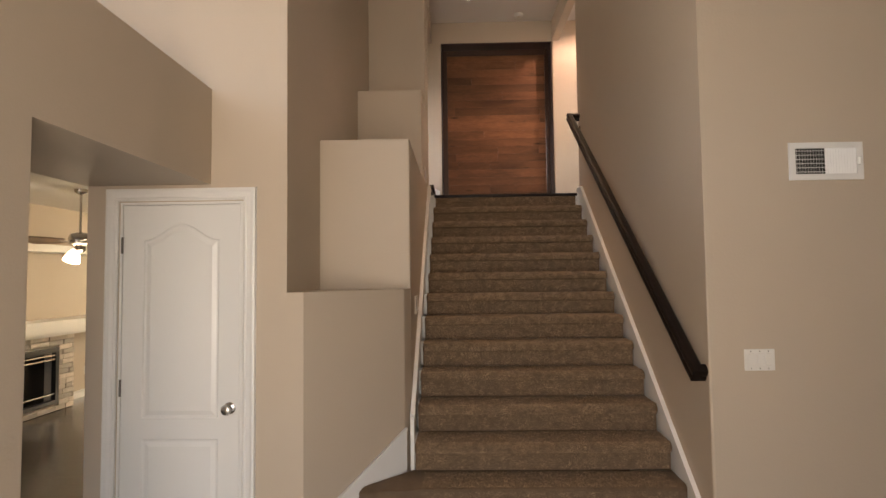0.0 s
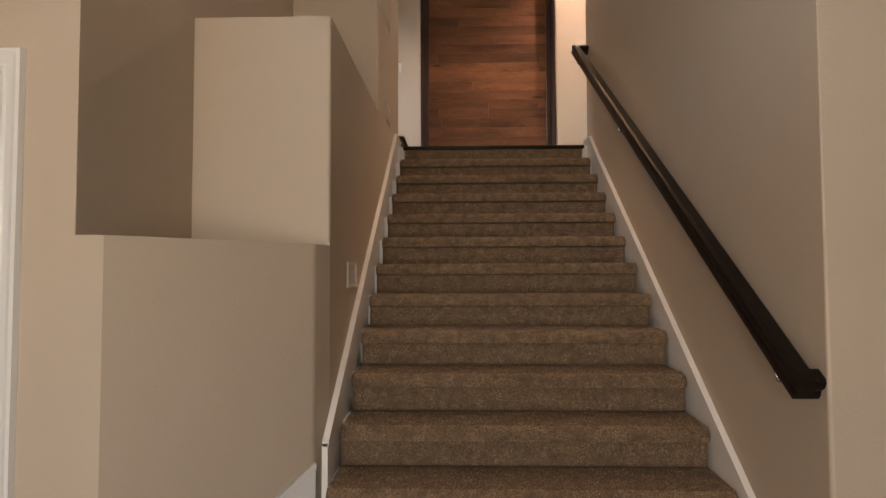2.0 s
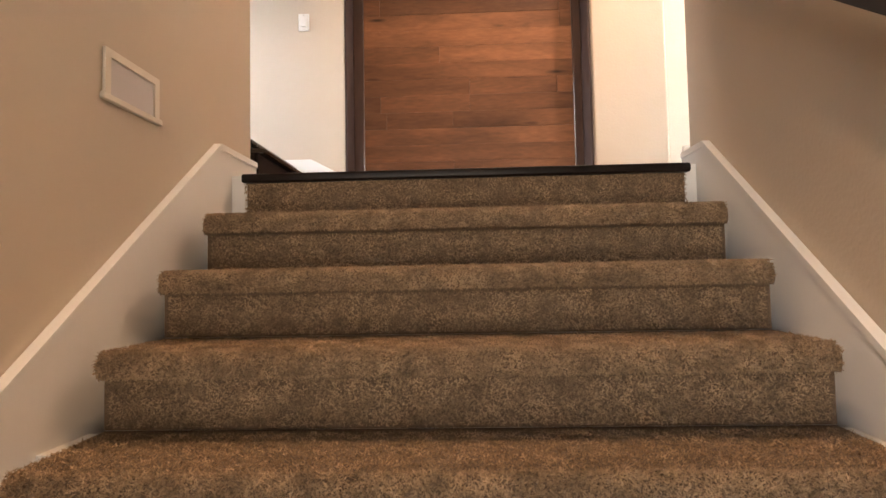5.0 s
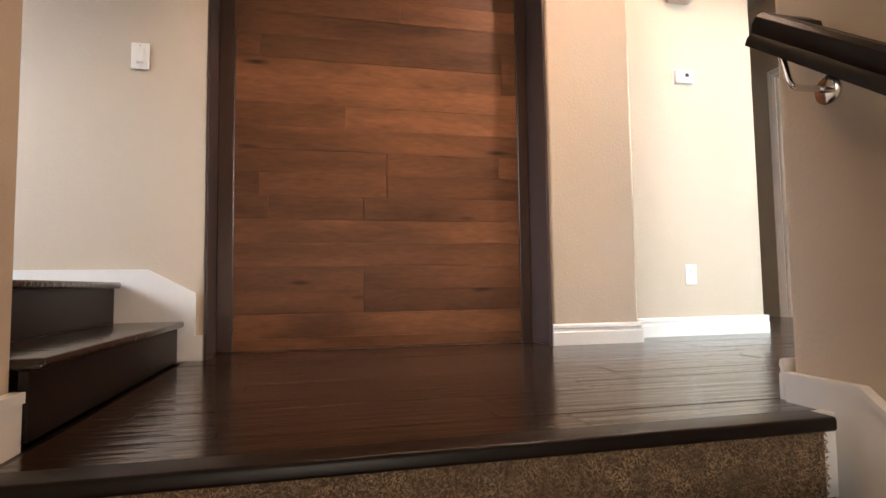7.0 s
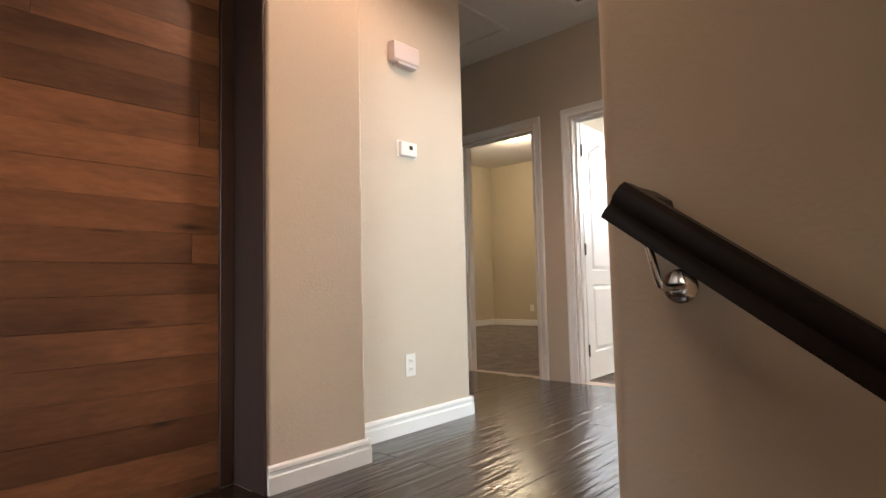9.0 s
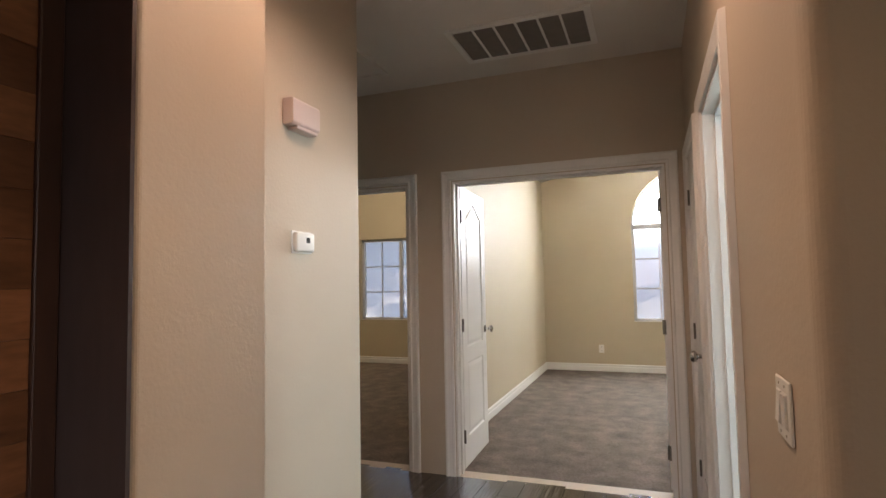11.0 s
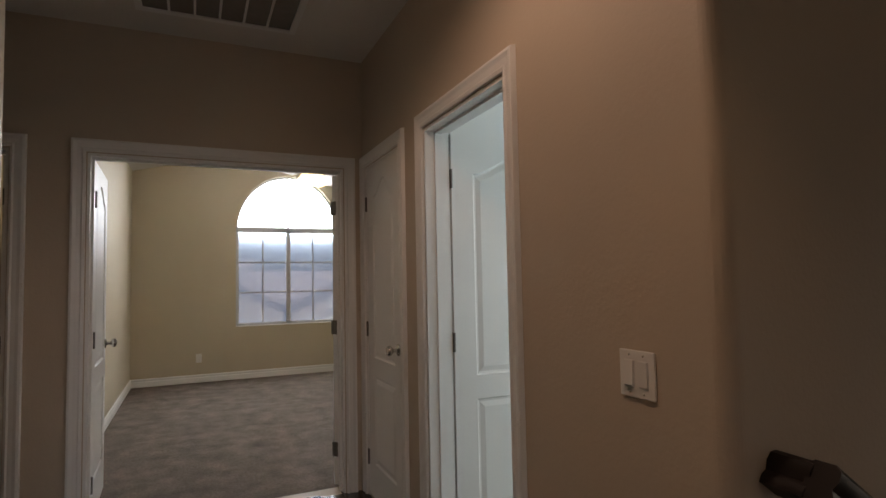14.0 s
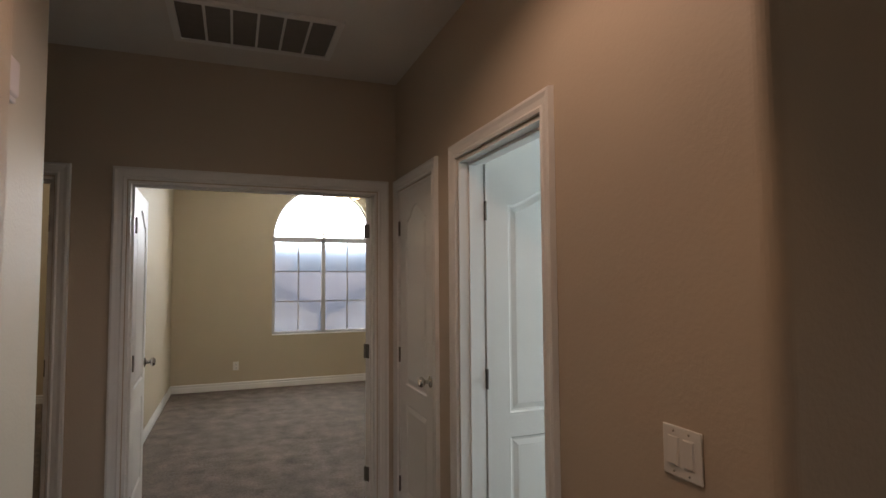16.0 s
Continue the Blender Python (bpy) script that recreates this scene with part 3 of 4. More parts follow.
def casing(bm, w, h, y):
    """Three mitred lengths of moulding round an opening w wide and h high, on the plane y, facing -y."""
    rows = []
    for px, pz, ox, oz in ((0, 0, -1, 0), (0, h, -1, 1), (w, h, 1, 1), (w, 0, 1, 0)):
        rows.append([bm.verts.new((px + ox * (0.006 + a), y - b, pz + oz * (0.006 + a))) for a, b in CASE])
    for r0, r1 in zip(rows, rows[1:]):
        for i in range(len(CASE)):
            j = (i + 1) % len(CASE)
            bm.faces.new((r0[i], r0[j], r1[j], r1[i]))
    bm.faces.new(rows[0])
    bm.faces.new(rows[-1])


def door_frame(name, w, h, depth, m, label, both=True):
    """White casing, jambs and stops of a doorway."""
    ob = structure(name, None, None, label, "door frame", m=m)
    bm = bmesh.new()
    casing(bm, w, h, -0.001)
    part("casing", bm, WHITE, ob)
    bm = boxes((0.0, 0.014, -0.002, depth + 0.002, 0, h), (w - 0.014, w, -0.002, depth + 0.002, 0, h), (0.014, w - 0.014, -0.002, depth + 0.002, h - 0.014, h))
    part("jamb", bm, WHITE, ob)
    bm = boxes((0.014, 0.026, depth - 0.075, depth - 0.042, 0, h - 0.014), (w - 0.026, w - 0.014, depth - 0.075, depth - 0.042, 0, h - 0.014),
               (0.026, w - 0.026, depth - 0.075, depth - 0.042, h - 0.026, h - 0.014))
    part("stop", bm, WHITE, ob)
    return ob


def inset(loop, d):
    """The polygon moved inwards by d (anticlockwise)."""
    res, n = [], len(loop)
    for i in range(n):
        p, a, b = Vector(loop[i]), Vector(loop[i - 1]), Vector(loop[(i + 1) % n])
        e0, e1 = (p - a).normalized(), (b - p).normalized()
        n0, n1 = Vector((-e0.y, e0.x)), Vector((-e1.y, e1.x))
        k = (n0 + n1)
        res.append(tuple(p + k * (d / max(0.3, 1 + n0.dot(n1)))))
    return res


def door_leaf(name, w, h, m, label, knob_high=0.92, knob=True, hinges=3, hinge_face=-1):
    """A white moulded door: arched upper panel, square lower panel. Hinged at x = 0, its front at y = 0."""
    from mathutils.geometry import tessellate_polygon
    T, st = 0.035, 0.115
    low = [(st, 0.20), (w - st, 0.20), (w - st, 0.72), (st, 0.72)]
    n = 16
    top = [(st, 0.83), (w - st, 0.83), (w - st, 1.80)]
    for i in range(1, n):
        f = i / n
        top.append((w - st - f * (w - 2 * st), 1.80 + 0.09 * (0.5 - 0.5 * math.cos(2 * math.pi * min(1, max(0, (f - 0.0))))) ** 1.0))
    top.append((st, 1.80))
    bm = bmesh.new()
    for y0, s in ((0.0, 1), (T, -1)):
        outer = [(0, 0), (w, 0), (w, h), (0, h)]
        loops = [outer, low, top]
        flat = [p for lp in loops for p in lp]
        vs = [bm.verts.new((a, y0, b)) for a, b in flat]
        for tri in tessellate_polygon([[Vector((a, b, 0)) for a, b in lp] for lp in loops]):
            bm.faces.new([vs[i] for i in tri])
        first = 4
        for lp in (low, top):
            prev = vs[first:first + len(lp)]
            first += len(lp)
            for d, deep in ((0.007, 0.007), (0.016, 0.008), (0.040, 0.0015)):
                cur = [bm.verts.new((a, y0 + s * deep, b)) for a, b in inset(lp, d)]
                for i in range(len(lp)):
                    j = (i + 1) % len(lp)
                    bm.faces.new((prev[i], prev[j], cur[j], cur[i]))
                prev = cur
            bm.faces.new(prev)
    for quad in (((0, 0), (w, 0)), ((w, 0), (w, h)), ((w, h), (0, h)), ((0, h), (0, 0))):
        (a, b), (c, d) = quad
        bm.faces.new([bm.verts.new(p) for p in ((a, 0, b), (c, 0, d), (c, T, d), (a, T, b))])
    bmesh.ops.remove_doubles(bm, verts=bm.verts, dist=1e-5)
    ob = structure(name, bm, WHITE, label, "door", m=m)
    if knob:
        for s, y0 in ((-1, 0.0), (1, T)):
            bm = bmesh.new()
            mm = Matrix.Translation((w - 0.050, y0, knob_high)) @ Matrix.Rotation(radians(90 * -s), 4, "X")
            turned(bm, [(0.0, 0.0), (0.031, 0.0), (0.032, 0.004), (0.024, 0.009), (0.011, 0.012), (0.010, 0.032), (0.019, 0.037), (0.027, 0.046), (0.028, 0.055), (0.022, 0.065), (0.008, 0.069)], 20, mm)
            part("door_handle", bm, NICKEL, ob, "round satin nickel door knob", smooth=True)
    for z in ((0.22, h / 2, h - 0.22) if hinges == 3 else (0.22, h - 0.22)):
        bm = bmesh.new()
        turned(bm, [(0.006, z - 0.045), (0.006, z + 0.045)], 10, Matrix.Translation((-0.003, hinge_face * 0.006 if hinge_face < 0 else T + 0.006, 0)))
        box(bm, -0.0025, -0.0008, 0.0, T, z - 0.045, z + 0.045)
        part("hinge", bm, HINGE, ob, "dull bronzed butt hinge", smooth=True)
    return ob


# closet door downstairs (closed)
door_frame("door_frame_1", 0.683, 2.018, 0.12, pose(-1.659, YC, 0), "white moulded casing round the closet door")
door_leaf("door_1", 0.649, 1.993, pose(-1.642, YC + 0.002, 0.008), "closed white two-panel door with an arched upper panel", knob_high=0.885)
# hall end wall faces -x: local x runs to -y
door_frame("door_frame_2", DB[1] - DB[0], DH, 0.12, pose(4.265, DB[1], L, 0, 0, -90), "wide white casing of the bedroom double door")
door_frame("door_frame_3", DA[1] - DA[0], DH, 0.12, pose(4.265, DA[1], L, 0, 0, -90), "white casing of the second bedroom doorway")
door_leaf("door_2", 0.672, DH - 0.025, pose(4.387, DB[1] - 0.018, L + 0.012, 0, 0, 2), "open white two-panel leaf of the double door", hinge_face=-1)
door_leaf("door_3", 0.672, DH - 0.025, pose(4.387, DB[0] + 0.018, L + 0.012, 0, 0, -60), "open white leaf of the double door", knob=True, hinge_face=1)
door_leaf("door_4", 0.725, DH - 0.025, pose(4.40, DA[0] + 0.02, L + 0.012, 0, 0, 3), "open white two-panel door of the second bedroom", hinge_face=-1)
# hall side wall faces +y: local x runs to -x
door_frame("door_frame_4", CLO[1] - CLO[0], DH, 0.12, pose(CLO[1], 0.10, L, 0, 0, 180), "white casing of the narrow hall closet")
door_leaf("door_5", CLO[1] - CLO[0] - 0.034, DH - 0.025, pose(CLO[1] - 0.017, 0.098, L + 0.012, 0, 0, 180), "closed narrow white two-panel closet door", hinge_face=-1)
door_frame("door_frame_5", BATH[1] - BATH[0], DH, 0.12, pose(BATH[1], 0.10, L, 0, 0, 180), "white casing of the bathroom doorway")
door_leaf("door_6", 0.708, DH - 0.025, pose(BATH[1] - 0.018, -0.03, L + 0.012, 0, 0, -90), "white bathroom door standing wide open", hinge_face=-1)
# Unseen solid block; its near-black colour stands for the closet's darkness.
structure("closet_dark", boxes((3.545, 4.2, -0.7, -0.022, L, L + 2.1)), DARK, "unseen near-black block in place of the unlit closet", "wall")


# ---- handrail ----
rail = thing("handrail", None, None, "dark espresso wooden handrail on nickel wall brackets", "handrail")
r0, r1 = Vector((1.490, -3.275, 1.035)), Vector((1.523, 0.008, 3.428))
slope = (r1 - r0).normalized()
side = Vector((slope.y, -slope.x, 0)).normalized()
up = side.cross(slope)
PROF = [(-0.028, -0.034), (0.028, -0.034), (0.030, -0.020), (0.024, -0.008), (0.031, 0.008), (0.029, 0.024), (0.018, 0.033), (-0.018, 0.033), (-0.029, 0.024), (-0.031, 0.008), (-0.024, -0.008), (-0.030, -0.020)]
PROF = [(a * 1.08, b * 1.16) for a, b in PROF]
part("rail", sweep(bmesh.new(), PROF, [(r0, side, up), (r1, side, up)]), ESPRESSO, rail, smooth=True)
for end, nm in ((r0, "return"), (r1, "return")):
    d = slope if end is r0 else -slope
    bm = bmesh.new()
    prof2 = [(a, b) for a, b in PROF]
    c = end + d * 0.030
    reach = RX + LEAN * (c.y - 0.10) - c.x - 0.002
    sweep(bm, prof2, [(c + side * 0.018, slope, up), (c + side * reach, slope, up)])
    part("rail_return", bm, ESPRESSO, rail, "mitred return of the rail to the wall", smooth=True)


def tube(bm, pts, radius, segments=10):
    pts = [Vector(p) for p in pts]
    loops = []
    for i, p in enumerate(pts):
        d = (pts[min(i + 1, len(pts) - 1)] - pts[max(i - 1, 0)]).normalized()
        a = d.orthogonal().normalized() if not loops else (prev - d * prev.dot(d)).normalized()
        prev = a
        b = d.cross(a)
        loops.append([bm.verts.new(p + (a * math.cos(q) + b * math.sin(q)) * radius) for q in [2 * math.pi * k / segments for k in range(segments)]])
    for l0, l1 in zip(loops, loops[1:]):
        for i in range(segments):
            j = (i + 1) % segments
            bm.faces.new((l0[i], l0[j], l1[j], l1[i]))
    bm.faces.new(loops[0])
    bm.faces.new(loops[-1])
    return bm


for y in (-3.12, -1.36, -0.065):
    f = (y - r0.y) / (r1.y - r0.y)
    c = r0.lerp(r1, f)
    xw = RX + LEAN * (y - 0.10) - 0.001
    bm = bmesh.new()
    turned(bm, [(0.034, 0.0), (0.034, 0.006), (0.031, 0.008), (0.008, 0.009)], 20, Matrix.Translation((xw, y, c.z - 0.115)) @ Matrix.Rotation(radians(-90), 4, "Y"))
    tube(bm, [(xw - 0.01, y, c.z - 0.115), (c.x + 0.016, y, c.z - 0.116), (c.x + 0.004, y, c.z - 0.112), (c.x, y + 0.004, c.z - 0.100), (c.x, y + 0.022, c.z - 0.024)], 0.0075)
    part("bracket", bm, CHROME, rail, "polished nickel bracket with a round rosette", smooth=True)


# ---- small wall fittings; each is built facing -y ----
def switch_plate(w, gangs, m, label, mat=PLASTIC, tilt=True, name="light_switch"):
    bm = box(bmesh.new(), 0, w, -0.006, 0, 0, 0.115, 0.003, 2)
    ob = thing(name, bm, mat, label, "light switch", m=m)
    for g in range(gangs):
        cx = w * (g + 0.5) / gangs if gangs < 2 else w / 2 + (g - (gangs - 1) / 2) * 0.046
        bm = box(bmesh.new(), cx - 0.0165, cx + 0.0165, -0.008, -0.004, 0.024, 0.091, 0.001, 1)
        prism(bm, [(-0.008, 0.026), (-0.013 if g % 2 == 0 else -0.010, 0.030), (-0.009 if g % 2 == 0 else -0.012, 0.089), (-0.008, 0.089)], cx - 0.014, cx + 0.014, "x")
        part("rocker", bm, mat, ob)
        for z in (0.012, 0.103):
            bm = turned(bmesh.new(), [(0.0028, 0), (0.0028, 0.0012), (0.001, 0.0016)], 8, Matrix.Translation((cx, -0.006, z)) @ Matrix.Rotation(radians(90), 4, "X"))
            part("screw", bm, NICKEL, ob)
    return ob


switch_plate(0.162, 3, pose(1.725, -3.301, 1.066), "white three-gang rocker switch on the foyer wall")
switch_plate(0.116, 2, pose(1.940, 0.101, L + 1.005, 0, 0, 180), "white two-gang rocker switch on the hall wall")
switch_plate(0.072, 1, pose(-0.290, 1.439, L + 1.235), "white single rocker switch on the pale landing wall")


def outlet(m):
    bm = box(bmesh.new(), 0, 0.072, -0.006, 0, 0, 0.115, 0.003, 2)
    ob = thing("wall_outlet", bm, PLASTIC, "white duplex wall outlet above the baseboard", "outlet", "wall outlets", m=m)
    for z in (0.036, 0.079):
        bm = box(bmesh.new(), 0.020, 0.052, -0.008, -0.004, z - 0.015, z + 0.015, 0.002, 1)
        face = part("socket", bm, PLASTIC, ob)
        part("slots", boxes((0.028, 0.031, -0.0085, -0.0075, z - 0.006, z + 0.007), (0.041, 0.044, -0.0085, -0.0075, z - 0.006, z + 0.007)), DARK, face, "dark slots")
    return ob


outlet(pose(2.511, 1.649, L + 0.285))
outlet(pose(8.939, 1.06, L + 0.26, 0, 0, -90))
outlet(pose(8.939, 5.1, L + 0.26, 0, 0, -90))
outlet(pose(-4.999, 1.3, 0.3, 0, 0, 90))

# thermostat and chime
bm = box(bmesh.new(), 0, 0.120, -0.026, 0, 0, 0.078, 0.008, 3)
th = thing("thermostat", bm, PLASTIC, "small white thermostat with a dark display", "thermostat", m=pose(2.489, 1.649, L + 1.445), smooth=True)
part("display", boxes((0.060, 0.084, -0.0275, -0.0255, 0.036, 0.058)), DARK, th, "small dark display")
part("base_plate", box(bmesh.new(), -0.008, 0.128, -0.004, 0, -0.006, 0.084, 0.001, 1), PLASTIC, th)
bm = bmesh.new()
prism(bm, [(0, 0), (-0.040, 0.0), (-0.052, 0.010), (-0.052, 0.098), (-0.046, 0.106), (0, 0.106)], 0, 0.185, "x")
bmesh.ops.bevel(bm, geom=list(bm.edges), offset=0.004, segments=2, affect="EDGES", profile=0.5)
ch = thing("door_chime", bm, MAUVE, "pale boxy door chime high on the hall wall", "door chime", m=pose(2.428, 1.649, L + 1.938))
part("sound_bar", box(bmesh.new(), 0.03, 0.17, -0.050, -0.002, -0.014, 0.0, 0.003, 1), MAUVE, ch)


def wall_vent(m):
    """Supply register, white frame with two banks of blades."""
    W, H = 0.395, 0.205
    ob = thing("wall_vent", boxes((0.02, W - 0.02, -0.002, -0.0005, 0.02, H - 0.02)), DARK, "white louvred supply vent high on the foyer wall", "vent", m=m)
    bm = boxes((0, W, -0.010, -0.0002, 0, 0.032), (0, W, -0.010, -0.0002, H - 0.032, H), (0, 0.034, -0.010, -0.0002, 0.032, H - 0.032), (W - 0.034, W, -0.010, -0.0002, 0.032, H - 0.032))
    part("frame", bm, WHITE, ob)
    for i in range(22):
        x = 0.040 + i * (W - 0.08) / 21
        turn = 0.004 if x < W / 2 else -0.0085
        bm = prism(bmesh.new(), [(x, -0.009), (x + 0.0015, -0.009), (x + 0.0015 + turn, -0.002), (x + turn, -0.002)], 0.032, H - 0.032)
        part("blade", bm, WHITE, ob)
    for i in range(6):
        z = 0.045 + i * (H - 0.09) / 5
        part("cross_blade", boxes((0.034, W / 2, -0.004, -0.0025, z - 0.0015, z + 0.0015)), WHITE, ob)
    part("lever", box(bmesh.new(), W - 0.028, W - 0.014, -0.022, -0.009, H / 2 - 0.02, H / 2 + 0.02, 0.003, 1), WHITE, ob)
    return ob


wall_vent(pose(2.006, -3.301, 2.087))


def step_light(y, z):
    m = pose(-0.119, y, z, 0, 0, 90)
    W, H = 0.265, 0.150
    ob = thing("step_light", boxes((0.03, W - 0.03, -0.002, -0.0005, 0.028, H - 0.022)), LENS, "recessed step light with a beige frame and a frosted lens", "step light", "step lights", m=m)
    bm = boxes((0.012, W - 0.012, -0.008, -0.0002, H - 0.024, H - 0.004), (0.012, 0.034, -0.008, -0.0002, 0.03, H - 0.024), (W - 0.034, W - 0.012, -0.008, -0.0002, 0.03, H - 0.024))
    part("frame", bm, IVORY, ob)
    part("sill", box(bmesh.new(), 0.0, W, -0.012, -0.0002, 0.012, 0.030, 0.003, 1), IVORY, ob)
    return ob


step_light(-2.235, 1.303)
step_light(-0.765, 2.575)

# return air grille in the hall ceiling
rv = thing("return_air_grille", boxes((3.53, 3.94, 0.605, 1.33, TOP - 0.006, TOP - 0.001)), GRILLE, "large return air grille in the hall ceiling", "air grille")
part("frame", boxes((3.495, 3.53, 0.57, 1.365, TOP - 0.014, TOP - 0.0005), (3.94, 3.975, 0.57, 1.365, TOP - 0.014, TOP - 0.0005), (3.53, 3.94, 0.57, 0.603, TOP - 0.014, TOP - 0.0005), (3.53, 3.94, 1.332, 1.365, TOP - 0.014, TOP - 0.0005)), WHITE, rv)
for i in range(1, 6):
    y = 0.605 + i * 0.725 / 6
    part("bar", boxes((3.53, 3.94, y - 0.006, y + 0.006, TOP - 0.013, TOP - 0.004)), WHITE, rv)
# attic hatch
ah = thing("attic_hatch", boxes((3.25, 3.90, 1.95, 2.75, TOP - 0.008, TOP - 0.001)), CEIL, "flush white attic hatch in the hall ceiling", "hatch")
part("trim", boxes((3.22, 3.25, 1.92, 2.78, TOP - 0.018, TOP - 0.0005), (3.90, 3.93, 1.92, 2.78, TOP - 0.018, TOP - 0.0005), (3.25, 3.90, 1.92, 1.95, TOP - 0.018, TOP - 0.0005), (3.25, 3.90, 2.75, 2.78, TOP - 0.018, TOP - 0.0005)), CEIL, ah)
# smoke detector
bm = turned(bmesh.new(), [(0.062, 0.0), (0.066, -0.008), (0.064, -0.022), (0.05, -0.034), (0.02, -0.038)], 24, Matrix.Translation((1.11, 1.22, TOP - 0.0005)))
sd = thing("smoke_detector", bm, PLASTIC, "round white smoke detector on the landing ceiling", "smoke detector", smooth=True)
part("grille", turned(bmesh.new(), [(0.026, 0), (0.026, -0.003), (0.006, -0.004)], 16, Matrix.Translation((1.11, 1.22, TOP - 0.037))), IVORY, sd)


def downlight(x, y):
    ring = bmesh.new()
    turned(ring, [(0.055, -0.002), (0.058, -0.010), (0.088, -0.008), (0.092, 0.0)], 28, Matrix.Translation((x, y, TOP - 0.0005)), close=False)
    ob = thing("downlight", ring, WHITE, "lit recessed ceiling downlight with a white trim ring", "downlight", "downlights", smooth=True)
    part("lens", turned(bmesh.new(), [(0.056, 0.0), (0.050, -0.004), (0.02, -0.006)], 24, Matrix.Translation((x, y, TOP - 0.002))), CANGLOW, ob, "glowing lens")
    return ob


for x, y in ((0.4, 0.72), (1.2, 0.72), (0.78, -0.25), (2.1, 0.79), (3.1, 0.79)):
    downlight(x, y)

# ---- plank panel in the landing recess ----
panel = thing("plank_panel", boxes((0.012, 1.598, 1.6885, 1.6945, L, 4.938)), DARK, "russet horizontal wood plank panel in a dark frame", "wall panel")
for b in ((0.0125, 0.024, 1.437, 1.688, L + 0.001, 4.937), (1.586, 1.5975, 1.437, 1.688, L + 0.001, 4.937), (0.024, 1.586, 1.437, 1.688, 4.925, 4.937)):
    part("liner", boxes(b), LINER, panel, "dark stained liner of the recess")
# Strips round the planks; their colour includes the shadow band beside the liner.
for nm, b in (("stile", (0.0245, 0.095, 1.660, 1.688, L + 0.001, 4.924)), ("stile", (1.528, 1.5855, 1.660, 1.688, L + 0.001, 4.924)), ("top_rail", (0.0955, 1.5275, 1.660, 1.688, 4.84, 4.924))):
    part(nm, box(bmesh.new(), *b, 0.003, 1), DARKSTILE, panel, "dark stained frame board, browned with the edge shadow")
PH = 0.1142
joints = {-1: [0.35], 1: [0.706], 2: [0.706], 5: [0.25, 0.706], 6: [0.21, 0.823], 7: [0.823, 1.42], 9: [0.62], 11: [1.447], 12: [0.21, 1.447], 14: [0.9], 16: [0.45], 18: [1.1]}
rng = random.Random(5)
for i in range(-1, 20):
    z0, z1 = max(L + 0.002, 2.579 + i * PH), min(2.579 + (i + 1) * PH, 4.839)
    cuts = [0.096, *joints.get(i, []), 1.527]
    for a, b in zip(cuts, cuts[1:]):
        y = 1.670 + rng.uniform(-0.001, 0.001)
        bm = box(bmesh.new(), -(b - a) / 2 + 0.0005, (b - a) / 2 - 0.0005, 0, 0.018, 0.0003, z1 - z0 - 0.0003, 0.0009, 1)
        part("plank", bm, PLANK, panel, m=Matrix.Translation(((a + b) / 2, y, z0)))

# ---- short side flight ----
side_stairs = thing("side_steps", None, None, "two dark wooden steps rising beside the landing", "stairs", kind="structure")
for x, z in ((-0.06, L + 0.166), (-0.30, L + 0.332)):
    part("riser", boxes((x - 0.045, x - 0.027, 0.193, 1.42, z - 0.166, z - 0.026)), ESPRESSO, side_stairs)
    part("tread", box(bmesh.new(), x - (0.27 if z < L + 0.2 else 2.2), x, 0.193, 1.42, z - 0.025, z, 0.008, 3), FLOORWOOD, side_stairs, "dark glossy wooden tread", smooth=True)
pts = [(-0.02, L), (-0.02, L + 0.285), (-0.21, L + 0.385), (-2.6, L + 0.385), (-2.6, L)]
bm = prism(bmesh.new(), pts, 1.424, 1.438, "y")
structure("trim_side_steps", bm, WHITE, "white painted skirting beside the side steps", "trim")
structure("trim_recess_corner", boxes((-0.02, 0.008, 1.424, 1.4385, L, L + 0.105)), WHITE, "short white baseboard beside the plank panel", "baseboard")


# ---- windows ----
def bar(bm, a, b, w, x=9.03, d=0.03):
    """A glazing bar in the plane x between two (y, z) points."""
    p, q = Vector(a), Vector(b)
    n = (q - p).normalized()
    o = Vector((-n.y, n.x)) * (w / 2)
    ring = [p + o, q + o, q - o, p - o]
    prism(bm, [tuple(v) for v in ring], x - d / 2, x + d / 2, "x")


